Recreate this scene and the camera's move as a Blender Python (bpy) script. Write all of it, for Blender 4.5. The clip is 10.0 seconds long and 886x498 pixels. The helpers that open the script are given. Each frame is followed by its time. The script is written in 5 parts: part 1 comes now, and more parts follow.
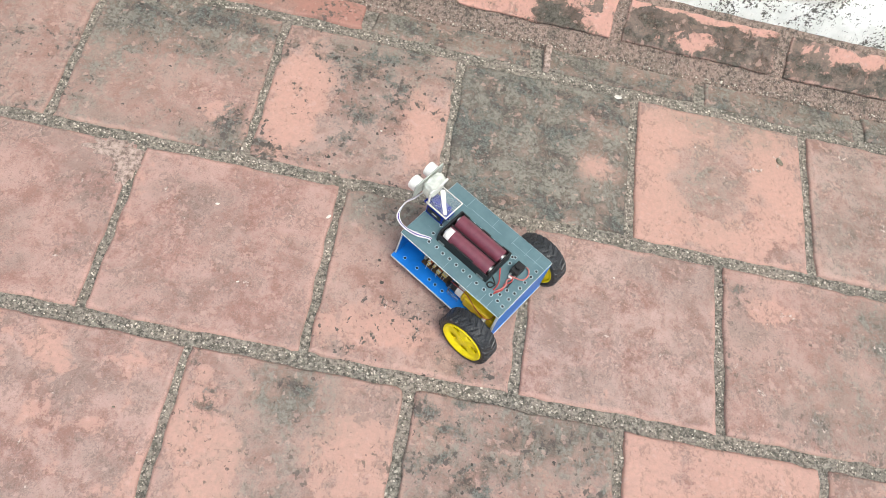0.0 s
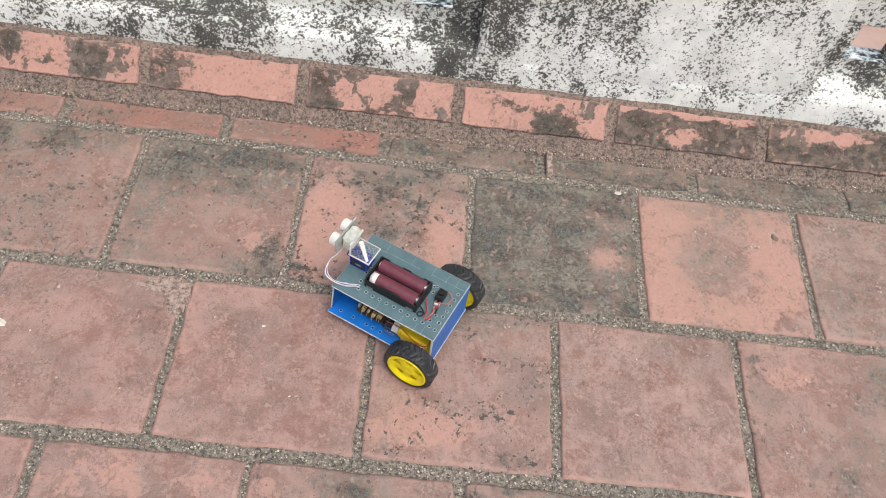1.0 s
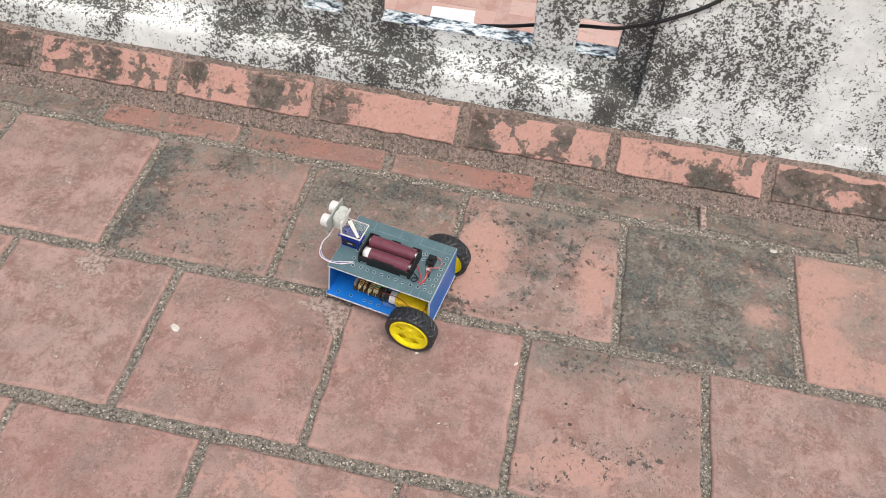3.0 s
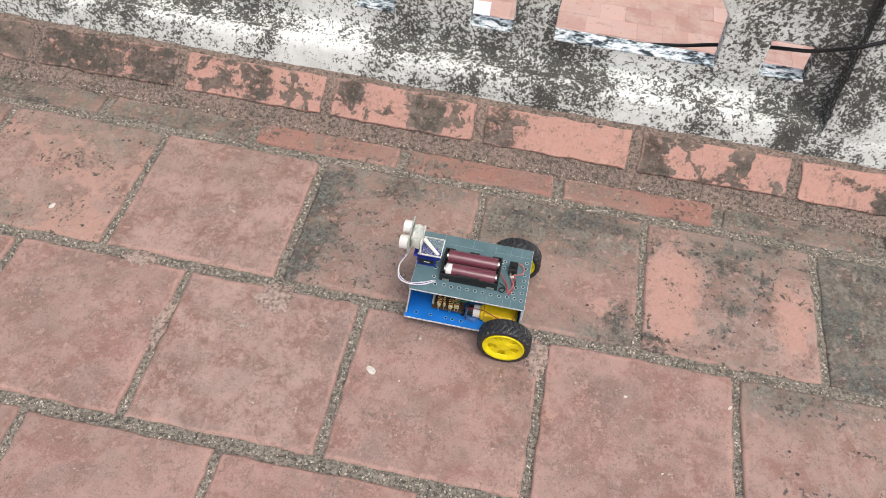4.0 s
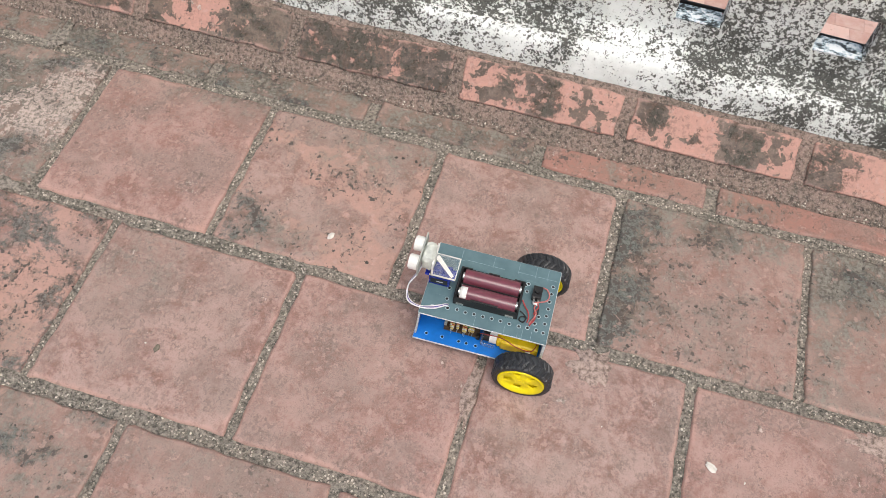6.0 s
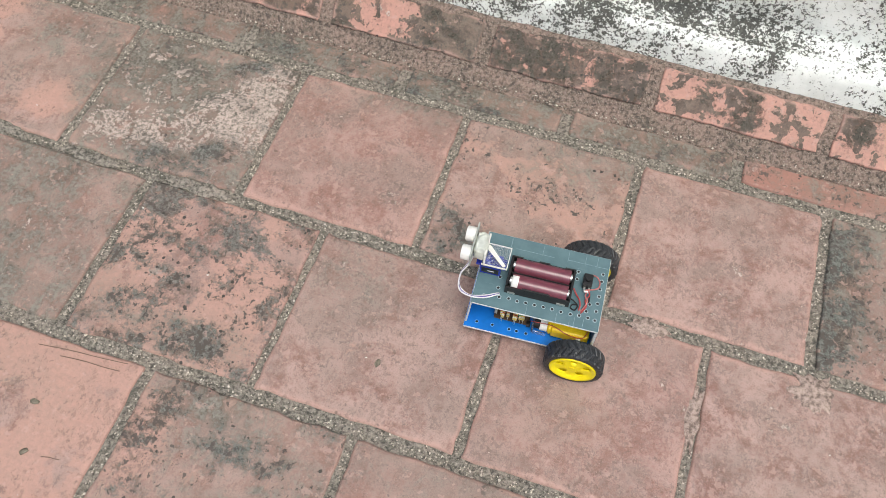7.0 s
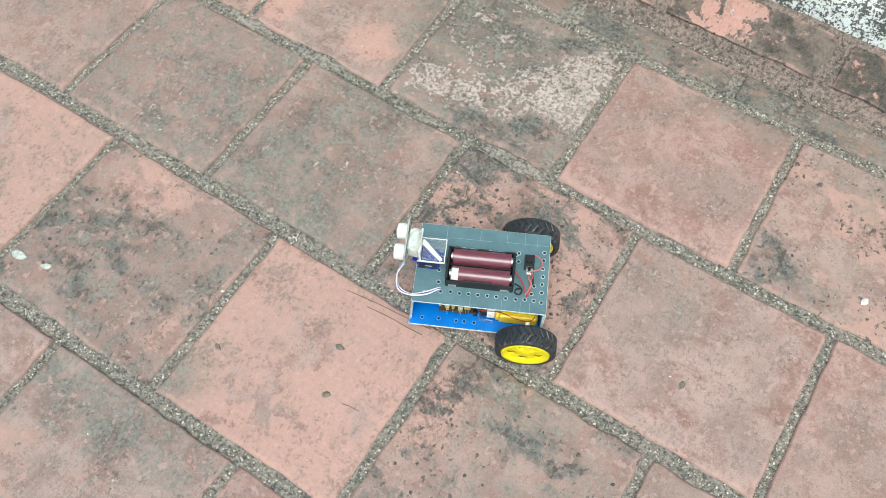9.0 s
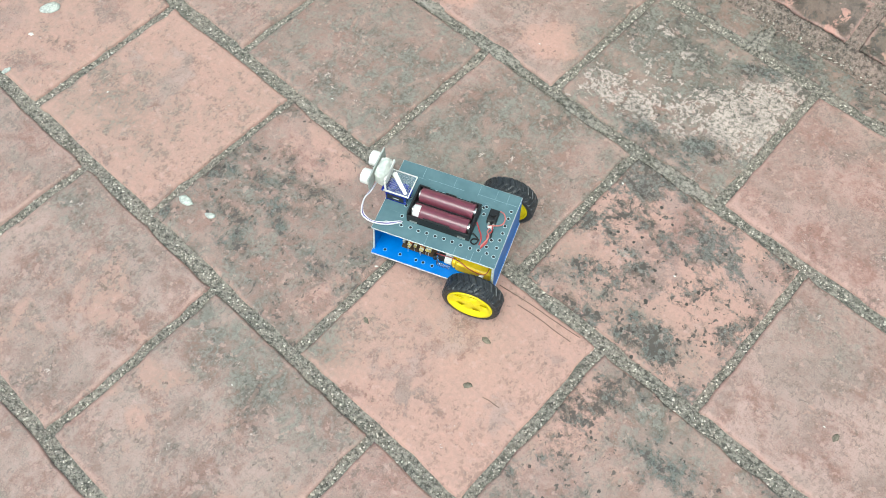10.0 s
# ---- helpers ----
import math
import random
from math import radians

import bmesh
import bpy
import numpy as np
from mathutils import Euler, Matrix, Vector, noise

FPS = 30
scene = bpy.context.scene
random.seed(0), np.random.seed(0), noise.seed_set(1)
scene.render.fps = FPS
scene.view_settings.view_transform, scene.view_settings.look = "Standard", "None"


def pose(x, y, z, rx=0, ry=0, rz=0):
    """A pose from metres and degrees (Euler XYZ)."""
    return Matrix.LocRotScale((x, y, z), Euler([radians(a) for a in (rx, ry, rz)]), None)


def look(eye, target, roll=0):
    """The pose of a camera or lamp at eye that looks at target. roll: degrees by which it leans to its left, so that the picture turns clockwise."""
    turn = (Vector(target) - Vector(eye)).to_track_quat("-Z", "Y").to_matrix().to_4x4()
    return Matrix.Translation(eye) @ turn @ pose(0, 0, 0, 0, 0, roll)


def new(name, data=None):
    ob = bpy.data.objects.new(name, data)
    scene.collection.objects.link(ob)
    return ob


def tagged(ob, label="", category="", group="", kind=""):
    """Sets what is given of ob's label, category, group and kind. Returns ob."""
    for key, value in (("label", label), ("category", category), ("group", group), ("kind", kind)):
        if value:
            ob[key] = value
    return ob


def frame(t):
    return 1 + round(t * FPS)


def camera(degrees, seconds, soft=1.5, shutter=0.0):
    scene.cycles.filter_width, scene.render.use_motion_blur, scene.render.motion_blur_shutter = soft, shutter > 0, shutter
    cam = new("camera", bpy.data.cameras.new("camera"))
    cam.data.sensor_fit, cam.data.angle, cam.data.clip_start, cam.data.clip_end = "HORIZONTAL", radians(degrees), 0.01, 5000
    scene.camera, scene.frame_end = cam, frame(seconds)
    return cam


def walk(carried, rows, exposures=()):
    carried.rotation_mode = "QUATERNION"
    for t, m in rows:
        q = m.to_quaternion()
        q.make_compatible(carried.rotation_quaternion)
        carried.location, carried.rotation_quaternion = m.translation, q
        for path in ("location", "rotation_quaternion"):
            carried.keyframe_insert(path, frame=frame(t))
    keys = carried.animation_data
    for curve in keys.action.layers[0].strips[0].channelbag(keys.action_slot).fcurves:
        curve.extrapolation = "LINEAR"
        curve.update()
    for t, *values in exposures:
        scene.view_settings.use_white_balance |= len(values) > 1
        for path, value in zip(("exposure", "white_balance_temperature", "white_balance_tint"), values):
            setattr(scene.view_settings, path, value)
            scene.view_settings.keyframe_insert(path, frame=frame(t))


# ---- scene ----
cam = camera(55.7, 10.0, soft=0.7)
PATH = [
    (0, (0.422, -0.747, 0.842), (0.548, 0.215, -0.907), 18.3),
    (0.5, (0.41, -0.78, 0.877), (0.548, 0.294, -0.805), 13.7),
    (1, (0.387, -0.796, 0.902), (0.469, 0.38, -0.714), 9.8),
    (1.5, (0.357, -0.814, 0.904), (0.358, 0.406, -0.681), 7.4),
    (2, (0.351, -0.828, 0.903), (0.28, 0.398, -0.676), 5.8),
    (3.3, (0.286, -0.84, 0.889), (0.103, 0.419, -0.654), 4.8),
    (3.5, (0.231, -0.828, 0.885), (0.05, 0.418, -0.669), 4.9),
    (4, (0.051, -0.812, 0.877), (-0.097, 0.426, -0.687), 5.5),
    (4.5, (-0.05, -0.802, 0.868), (-0.206, 0.406, -0.719), 5.4),
    (5, (-0.141, -0.743, 0.855), (-0.324, 0.407, -0.771), 5.4),
    (5.2, (-0.184, -0.715, 0.852), (-0.383, 0.416, -0.785), 5.5),
    (6.3, (-0.363, -0.672, 0.855), (-0.595, 0.34, -0.855), 4.5),
    (6.5, (-0.406, -0.675, 0.858), (-0.648, 0.32, -0.86), 4.1),
    (7, (-0.525, -0.694, 0.866), (-0.806, 0.279, -0.858), 2.8),
    (7.5, (-0.621, -0.71, 0.881), (-0.931, 0.237, -0.853), 1.7),
    (8, (-0.682, -0.71, 0.872), (-1.054, 0.198, -0.871), 0.7),
    (8.5, (-0.727, -0.721, 0.864), (-1.16, 0.12, -0.898), 0.6),
    (9, (-0.751, -0.737, 0.857), (-1.244, 0.029, -0.923), -0.1),
    (9.5, (-0.789, -0.767, 0.854), (-1.355, -0.061, -0.93), -0.8),
    (10, (-0.827, -0.797, 0.845), (-1.458, -0.129, -0.931), -0.7),
]
walk(cam, [(t, look(eye, target, roll)) for t, eye, target, roll in PATH], exposures=[(0.0, 0.38, 6120, 3), (0.5, 0.29, 6120, 3), (1.0, 0.02, 6300, 8), (1.5, 0.0, 6300, 8), (2.5, 0.0, 6300, 8), (5.0, 0.03, 6300, 8), (6.5, 0.04, 6250, 6), (7.5, 0.17, 6100, 1), (8.5, 0.30, 5850, -4), (9.25, 0.38, 5720, -7), (10.0, 0.43, 5700, -8)])


# ---- world and light: bright overcast sky ----
world = bpy.data.worlds.new("overcast")
scene.world = world
world.use_nodes = True
wn = world.node_tree
sky = wn.nodes.new("ShaderNodeTexSky")
sky.sky_type = "NISHITA"
sky.sun_disc = False
sky.sun_elevation = radians(68)
sky.sun_rotation = radians(145)
sky.air_density = 1.0
sky.dust_density = 7.0
sky.ozone_density = 0.6
wn.nodes["Background"].inputs["Strength"].default_value = 0.13
wn.links.new(sky.outputs[0], wn.nodes["Background"].inputs["Color"])

sun = new("sun", bpy.data.lights.new("sun", "SUN"))
sun.data.energy = 1.4
sun.data.angle = radians(34)
sun.data.color = (1.0, 0.975, 0.94)
sun.matrix_world = look((0.6, -1.25, 3.0), (0, 0, 0))


# ---- node helpers ----
def material(name, color=(0.5, 0.5, 0.5), rough=0.6, metal=0.0):
    m = bpy.data.materials.new(name)
    m.use_nodes = True
    b = m.node_tree.nodes["Principled BSDF"]
    b.inputs["Base Color"].default_value = (*color, 1)
    b.inputs["Roughness"].default_value = rough
    b.inputs["Metallic"].default_value = metal
    return m, m.node_tree, b


def put(nt, socket, v):
    if isinstance(v, bpy.types.NodeSocket):
        nt.links.new(v, socket)
    elif isinstance(v, (tuple, list)) and len(v) == 3 and len(socket.default_value) == 4:
        socket.default_value = (*v, 1)
    else:
        socket.default_value = v


def n_math(nt, op, a, b=0.0, clamp=False):
    n = nt.nodes.new("ShaderNodeMath")
    n.operation = op
    n.use_clamp = clamp
    put(nt, n.inputs[0], a)
    put(nt, n.inputs[1], b)
    return n.outputs[0]


def n_mix(nt, fac, a, b):
    n = nt.nodes.new("ShaderNodeMix")
    n.data_type = "RGBA"
    put(nt, n.inputs[0], fac)
    put(nt, n.inputs[6], a)
    put(nt, n.inputs[7], b)
    return n.outputs[2]


def n_step(nt, v, lo, hi):
    n = nt.nodes.new("ShaderNodeMapRange")
    n.interpolation_type = "SMOOTHSTEP"
    put(nt, n.inputs["Value"], v)
    n.inputs["From Min"].default_value = lo
    n.inputs["From Max"].default_value = hi
    return n.outputs[0]


def n_noise(nt, vec, scale, detail=5.0, rough=0.55, dist=0.0):
    n = nt.nodes.new("ShaderNodeTexNoise")
    put(nt, n.inputs["Vector"], vec)
    n.inputs["Scale"].default_value = scale
    n.inputs["Detail"].default_value = detail
    n.inputs["Roughness"].default_value = rough
    n.inputs["Distortion"].default_value = dist
    return n.outputs["Fac"]


def n_voronoi(nt, vec, scale, feature="F1"):
    n = nt.nodes.new("ShaderNodeTexVoronoi")
    n.feature = feature
    put(nt, n.inputs["Vector"], vec)
    n.inputs["Scale"].default_value = scale
    return n


def n_bump(nt, bsdf, height, strength, distance):
    n = nt.nodes.new("ShaderNodeBump")
    n.inputs["Strength"].default_value = strength
    n.inputs["Distance"].default_value = distance
    put(nt, n.inputs["Height"], height)
    nt.links.new(n.outputs[0], bsdf.inputs["Normal"])


def n_place(nt):
    return nt.nodes.new("ShaderNodeNewGeometry").outputs["Position"]


def n_object(nt):
    return nt.nodes.new("ShaderNodeTexCoord").outputs["Object"]


def n_scaled(nt, vec, sx, sy, sz):
    n = nt.nodes.new("ShaderNodeMapping")
    put(nt, n.inputs["Vector"], vec)
    n.inputs["Scale"].default_value = (sx, sy, sz)
    return n.outputs[0]


# ---- materials ----
def make_terracotta(name, red=(0.24, 0.130, 0.107), pale=(0.455, 0.310, 0.272), fresh=(0.535, 0.312, 0.252), crisp=0.07, flake=46, patch=15, lichen=((0.040, 0.047, 0.043), (0.172, 0.182, 0.165)), dirt=((0.060, 0.045, 0.035), (0.20, 0.150, 0.122))):
    """Worn clay tile. "wear" holds grime, bare clay, cement and (alpha) the edge; "film" holds grey film and crumbs."""
    m, nt, b = material(name, rough=0.8)
    p = n_place(nt)
    at = nt.nodes.new("ShaderNodeAttribute")
    at.attribute_name = "wear"
    sep = nt.nodes.new("ShaderNodeSeparateColor")
    nt.links.new(at.outputs["Color"], sep.inputs[0])
    grime, bare, cement, edge = sep.outputs[0], sep.outputs[1], sep.outputs[2], at.outputs["Alpha"]
    at2 = nt.nodes.new("ShaderNodeAttribute")
    at2.attribute_name = "film"
    sep2 = nt.nodes.new("ShaderNodeSeparateColor")
    nt.links.new(at2.outputs["Color"], sep2.inputs[0])
    film, crumbs = sep2.outputs[0], sep2.outputs[1]
    rnd = nt.nodes.new("ShaderNodeObjectInfo").outputs["Random"]

    def swing(n, k):
        return n_math(nt, "MULTIPLY", n_math(nt, "SUBTRACT", n, 0.5), k)

    big = n_noise(nt, p, 11, 5, 0.6, 0.3)
    mid = n_noise(nt, p, flake, 9 if flake > 40 else 5, 0.66 if flake > 40 else 0.55, 0.5)
    mid2 = n_noise(nt, n_scaled(nt, p, 1.25, 0.9, 1), 62, 9, 0.7, 0.4)
    fine = n_noise(nt, p, 210, 7, 0.72, 0.3)
    grain = n_noise(nt, p, 620, 4, 0.65)
    # wide ragged islands, with their own place on each tile
    shift = nt.nodes.new("ShaderNodeVectorMath")
    shift.operation = "ADD"
    nt.links.new(p, shift.inputs[0])
    put(nt, shift.inputs[1], n_mix(nt, rnd, (0, 0, 0), (3.0, 5.0, 7.0)))
    own = shift.outputs[0]
    isle = n_noise(nt, own, patch, 10, 0.63, 0.25)
    isle2 = n_noise(nt, n_scaled(nt, own, 0.8, 1.2, 1.0), patch * 1.5, 10, 0.66, 0.3)
    cloud = n_noise(nt, own, 26, 6, 0.58, 0.8)
    smudge = n_noise(nt, n_scaled(nt, own, 1.0, 0.75, 1), 58, 7, 0.64, 0.8)
    tone = n_math(nt, "ADD", n_math(nt, "ADD", swing(big, 1.2), swing(cloud, 2.4)), n_math(nt, "ADD", n_math(nt, "ADD", swing(fine, 1.5), swing(smudge, 1.8)), 0.60))
    base = n_mix(nt, n_step(nt, tone, 0.0, 0.95), red, pale)
    base = n_mix(nt, n_math(nt, "MULTIPLY", rnd, 0.4), base, (red[0] * 1.5, red[1] * 1.38, red[2] * 1.38))
    # greyish brown soiling in soft clouds
    soil = n_step(nt, n_math(nt, "ADD", swing(n_noise(nt, n_scaled(nt, own, 1, 1.2, 1), 13, 7, 0.6, 0.6), 3.0), n_math(nt, "ADD", swing(fine, 1.3), 0.42)), 0.1, 1.0)
    base = n_mix(nt, n_math(nt, "MULTIPLY", soil, 0.58), base, (0.235, 0.182, 0.158))
    # rubbed pink edge
    rub = n_step(nt, n_math(nt, "ADD", edge, n_math(nt, "ADD", swing(big, 1.6), swing(mid, 1.2))), 0.52, 0.95)
    base = n_mix(nt, n_math(nt, "MULTIPLY", rub, 0.68), base, (0.50, 0.305, 0.258))
    # fine dark pepper everywhere
    pep = n_step(nt, n_math(nt, "ADD", grain, swing(mid2, 0.8)), 0.52, 0.62)
    base = n_mix(nt, n_math(nt, "MULTIPLY", pep, 0.27), base, (0.105, 0.084, 0.072))
    base = n_mix(nt, n_math(nt, "MULTIPLY", n_step(nt, grain, 0.46, 0.36), 0.12), base, (0.55, 0.43, 0.38))
    # bare clay where the skin has flaked away
    f = n_step(nt, n_math(nt, "ADD", bare, n_math(nt, "ADD", n_math(nt, "ADD", swing(mid, 2.2 if patch > 30 else 0.5), swing(isle, 0.0 if patch > 30 else 2.2)), swing(fine, 0.5))), 0.5 - crisp, 0.5 + crisp)
    clay = n_mix(nt, n_step(nt, fine, 0.3, 0.7), fresh, (fresh[0] * 0.78, fresh[1] * 0.82, fresh[2] * 0.84))
    base = n_mix(nt, n_math(nt, "MULTIPLY", f, 0.88), base, clay)
    # soft grey-green film of dust and algae, smudged
    base = n_mix(nt, n_math(nt, "MULTIPLY", n_math(nt, "MULTIPLY", film, 1.25, True), n_math(nt, "ADD", 0.46, swing(cloud, 0.6))), base, (0.275, 0.228, 0.180))
    fl = n_math(nt, "ADD", film, n_math(nt, "MULTIPLY", n_math(nt, "ADD", n_math(nt, "ADD", swing(smudge, 2.8), swing(fine, 0.9)), n_math(nt, "ADD", swing(isle, 1.3), swing(isle2, 0.8))), n_math(nt, "MULTIPLY", film, 1.6, True)))
    fl = n_step(nt, fl, 0.14, 1.05)
    film_col = n_mix(nt, n_step(nt, n_math(nt, "ADD", smudge, swing(fine, 1.0)), 0.36, 0.66), (0.040, 0.045, 0.037), (0.225, 0.222, 0.186))
    base = n_mix(nt, n_math(nt, "MULTIPLY", fl, 0.86), base, film_col)
    # fine dark stipple in the pores
    pores = n_noise(nt, n_scaled(nt, p, 1.0, 0.8, 1), 240, 5, 0.62, 0.5)
    st = n_step(nt, n_math(nt, "ADD", pores, n_math(nt, "ADD", swing(smudge, 0.8), swing(isle2, 0.8))), 0.54, 0.68)
    base = n_mix(nt, n_math(nt, "MULTIPLY", st, 0.32), base, (0.085, 0.066, 0.055))
    # cement smears
    cem_col = n_mix(nt, n_step(nt, fine, 0.36, 0.6), (0.15, 0.135, 0.112), (0.54, 0.435, 0.38))
    c = n_step(nt, n_math(nt, "ADD", cement, n_math(nt, "ADD", n_math(nt, "ADD", swing(mid2, 2.0), swing(isle2, 1.6)), swing(fine, 0.8))), 0.46, 0.55)
    base = n_mix(nt, c, base, cem_col)
    # dark lichen and grime
    vary = n_math(nt, "ADD", n_math(nt, "ADD", swing(isle2, 2.8), swing(mid2, 1.2)), n_math(nt, "ADD", swing(fine, 1.4), swing(big, 0.8)))
    g_in = n_math(nt, "ADD", grime, n_math(nt, "MULTIPLY", vary, n_math(nt, "MULTIPLY", grime, 2.2, True)))
    g = n_step(nt, g_in, 0.36, 0.70)
    dark = n_mix(nt, n_step(nt, n_math(nt, "ADD", fine, swing(grain, 0.7)), 0.33, 0.66), *lichen)
    earth = n_mix(nt, n_step(nt, n_math(nt, "ADD", fine, swing(grain, 0.7)), 0.33, 0.66), *dirt)
    dark = n_mix(nt, n_step(nt, n_math(nt, "ADD", cloud, swing(g_in, 0.25)), 0.40, 0.60), earth, dark)
    base = n_mix(nt, n_math(nt, "MULTIPLY", g, 0.84), base, dark)
    # crumbs of dark lichen, thick in places and thin in others
    crumb = n_noise(nt, n_scaled(nt, p, 1.1, 0.9, 1), 135, 4, 0.6, 0.3)
    c_in = n_math(nt, "ADD", crumb, n_math(nt, "ADD", swing(isle2, 0.62), n_math(nt, "ADD", swing(isle, 0.3), n_math(nt, "MULTIPLY", grime, 0.16))))
    base = n_mix(nt, n_math(nt, "MULTIPLY", n_step(nt, c_in, 0.655, 0.715), n_math(nt, "MULTIPLY", crumbs, 0.9)), base, (0.090, 0.077, 0.066))
    base = n_mix(nt, n_math(nt, "MULTIPLY", n_step(nt, n_math(nt, "ADD", n_noise(nt, own, 105, 5, 0.62), swing(cloud, 0.35)), 0.40, 0.34), 0.45), base, (0.50, 0.335, 0.285))
    # small black specks
    v = n_voronoi(nt, p, 80)
    spot = n_math(nt, "MULTIPLY", n_math(nt, "LESS_THAN", n_math(nt, "ADD", v.outputs["Distance"], swing(fine, 0.5)), 0.17), n_step(nt, n_math(nt, "ADD", mid, swing(grime, 0.3)), 0.45, 0.53))
    base = n_mix(nt, n_math(nt, "MULTIPLY", spot, n_math(nt, "MULTIPLY", crumbs, 1.0)), base, (0.055, 0.048, 0.042))
    put(nt, b.inputs["Base Color"], base)
    put(nt, b.inputs["Roughness"], n_math(nt, "ADD", 0.70, n_math(nt, "MULTIPLY", g, 0.22)))
    h = n_math(nt, "ADD", n_math(nt, "MULTIPLY", mid, 0.6), n_math(nt, "ADD", n_math(nt, "MULTIPLY", fine, 0.5), n_math(nt, "MULTIPLY", f, -0.22)))
    h = n_math(nt, "ADD", h, n_math(nt, "ADD", n_math(nt, "MULTIPLY", g, 0.22), n_math(nt, "MULTIPLY", c, 0.3)))
    n_bump(nt, b, h, 0.7, 0.0018)
    return m


TERRACOTTA = make_terracotta("terracotta_tile")
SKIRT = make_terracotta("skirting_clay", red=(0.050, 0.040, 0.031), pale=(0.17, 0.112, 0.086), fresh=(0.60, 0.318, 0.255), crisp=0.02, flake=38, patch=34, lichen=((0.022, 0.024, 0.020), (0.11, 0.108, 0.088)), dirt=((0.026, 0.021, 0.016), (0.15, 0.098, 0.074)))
BRICK = make_terracotta("brick_clay", red=(0.23, 0.118, 0.095), pale=(0.34, 0.19, 0.155), fresh=(0.40, 0.185, 0.145))


def make_mortar(name, dark=(0.070, 0.066, 0.055), light=(0.35, 0.318, 0.268), warm=(0.39, 0.315, 0.262), warmth=0.35):
    """Weathered cement full of coarse sand."""
    m, nt, b = material(name, rough=0.92)
    p = n_place(nt)
    n1 = n_noise(nt, p, 16, 5, 0.6)
    n2 = n_noise(nt, p, 210, 7, 0.75)
    v = n_voronoi(nt, p, 330)
    base = n_mix(nt, n_step(nt, n2, 0.36, 0.64), dark, light)
    base = n_mix(nt, n_math(nt, "MULTIPLY", n_step(nt, n1, 0.42, 0.62), n_math(nt, "MULTIPLY", n_step(nt, n2, 0.3, 0.6), warmth)), base, warm)
    pale = n_math(nt, "LESS_THAN", n_math(nt, "ADD", v.outputs["Distance"], n_math(nt, "MULTIPLY", n2, 0.4)), 0.42)
    base = n_mix(nt, n_math(nt, "MULTIPLY", pale, 0.45), base, (0.52, 0.46, 0.39))
    moss = n_step(nt, n_noise(nt, p, 38, 6, 0.65, 0.4), 0.55, 0.66)
    base = n_mix(nt, n_math(nt, "MULTIPLY", moss, 0.5), base, (0.085, 0.082, 0.066))
    put(nt, b.inputs["Base Color"], base)
    n_bump(nt, b, n_math(nt, "ADD", n2, n_math(nt, "MULTIPLY", v.outputs["Distance"], -0.6)), 0.9, 0.003)
    return m


MORTAR = make_mortar("mortar")
SKIRT_MORTAR = make_mortar("skirting_mortar", (0.072, 0.060, 0.050), (0.33, 0.255, 0.212), (0.38, 0.265, 0.22), 0.5)


def make_grit():
    m, nt, b = material("grit", rough=0.85)
    r = nt.nodes.new("ShaderNodeNewGeometry").outputs["Random Per Island"]
    base = n_mix(nt, n_step(nt, r, 0.0, 0.8), (0.13, 0.12, 0.102), (0.54, 0.475, 0.40))
    base = n_mix(nt, n_math(nt, "GREATER_THAN", r, 0.86), base, (0.66, 0.61, 0.53))
    put(nt, b.inputs["Base Color"], base)
    return m


GRIT = make_grit()


# stretches along the wall where the mould is thick (+) or thin (-): low x, high x, amount
MOULD_RUNS = ((0.42, 0.60, 0.24), (-0.08, 0.10, -0.08), (-0.46, -0.22, -0.20), (0.72, 1.0, -0.16), (-0.9, -0.6, 0.10))


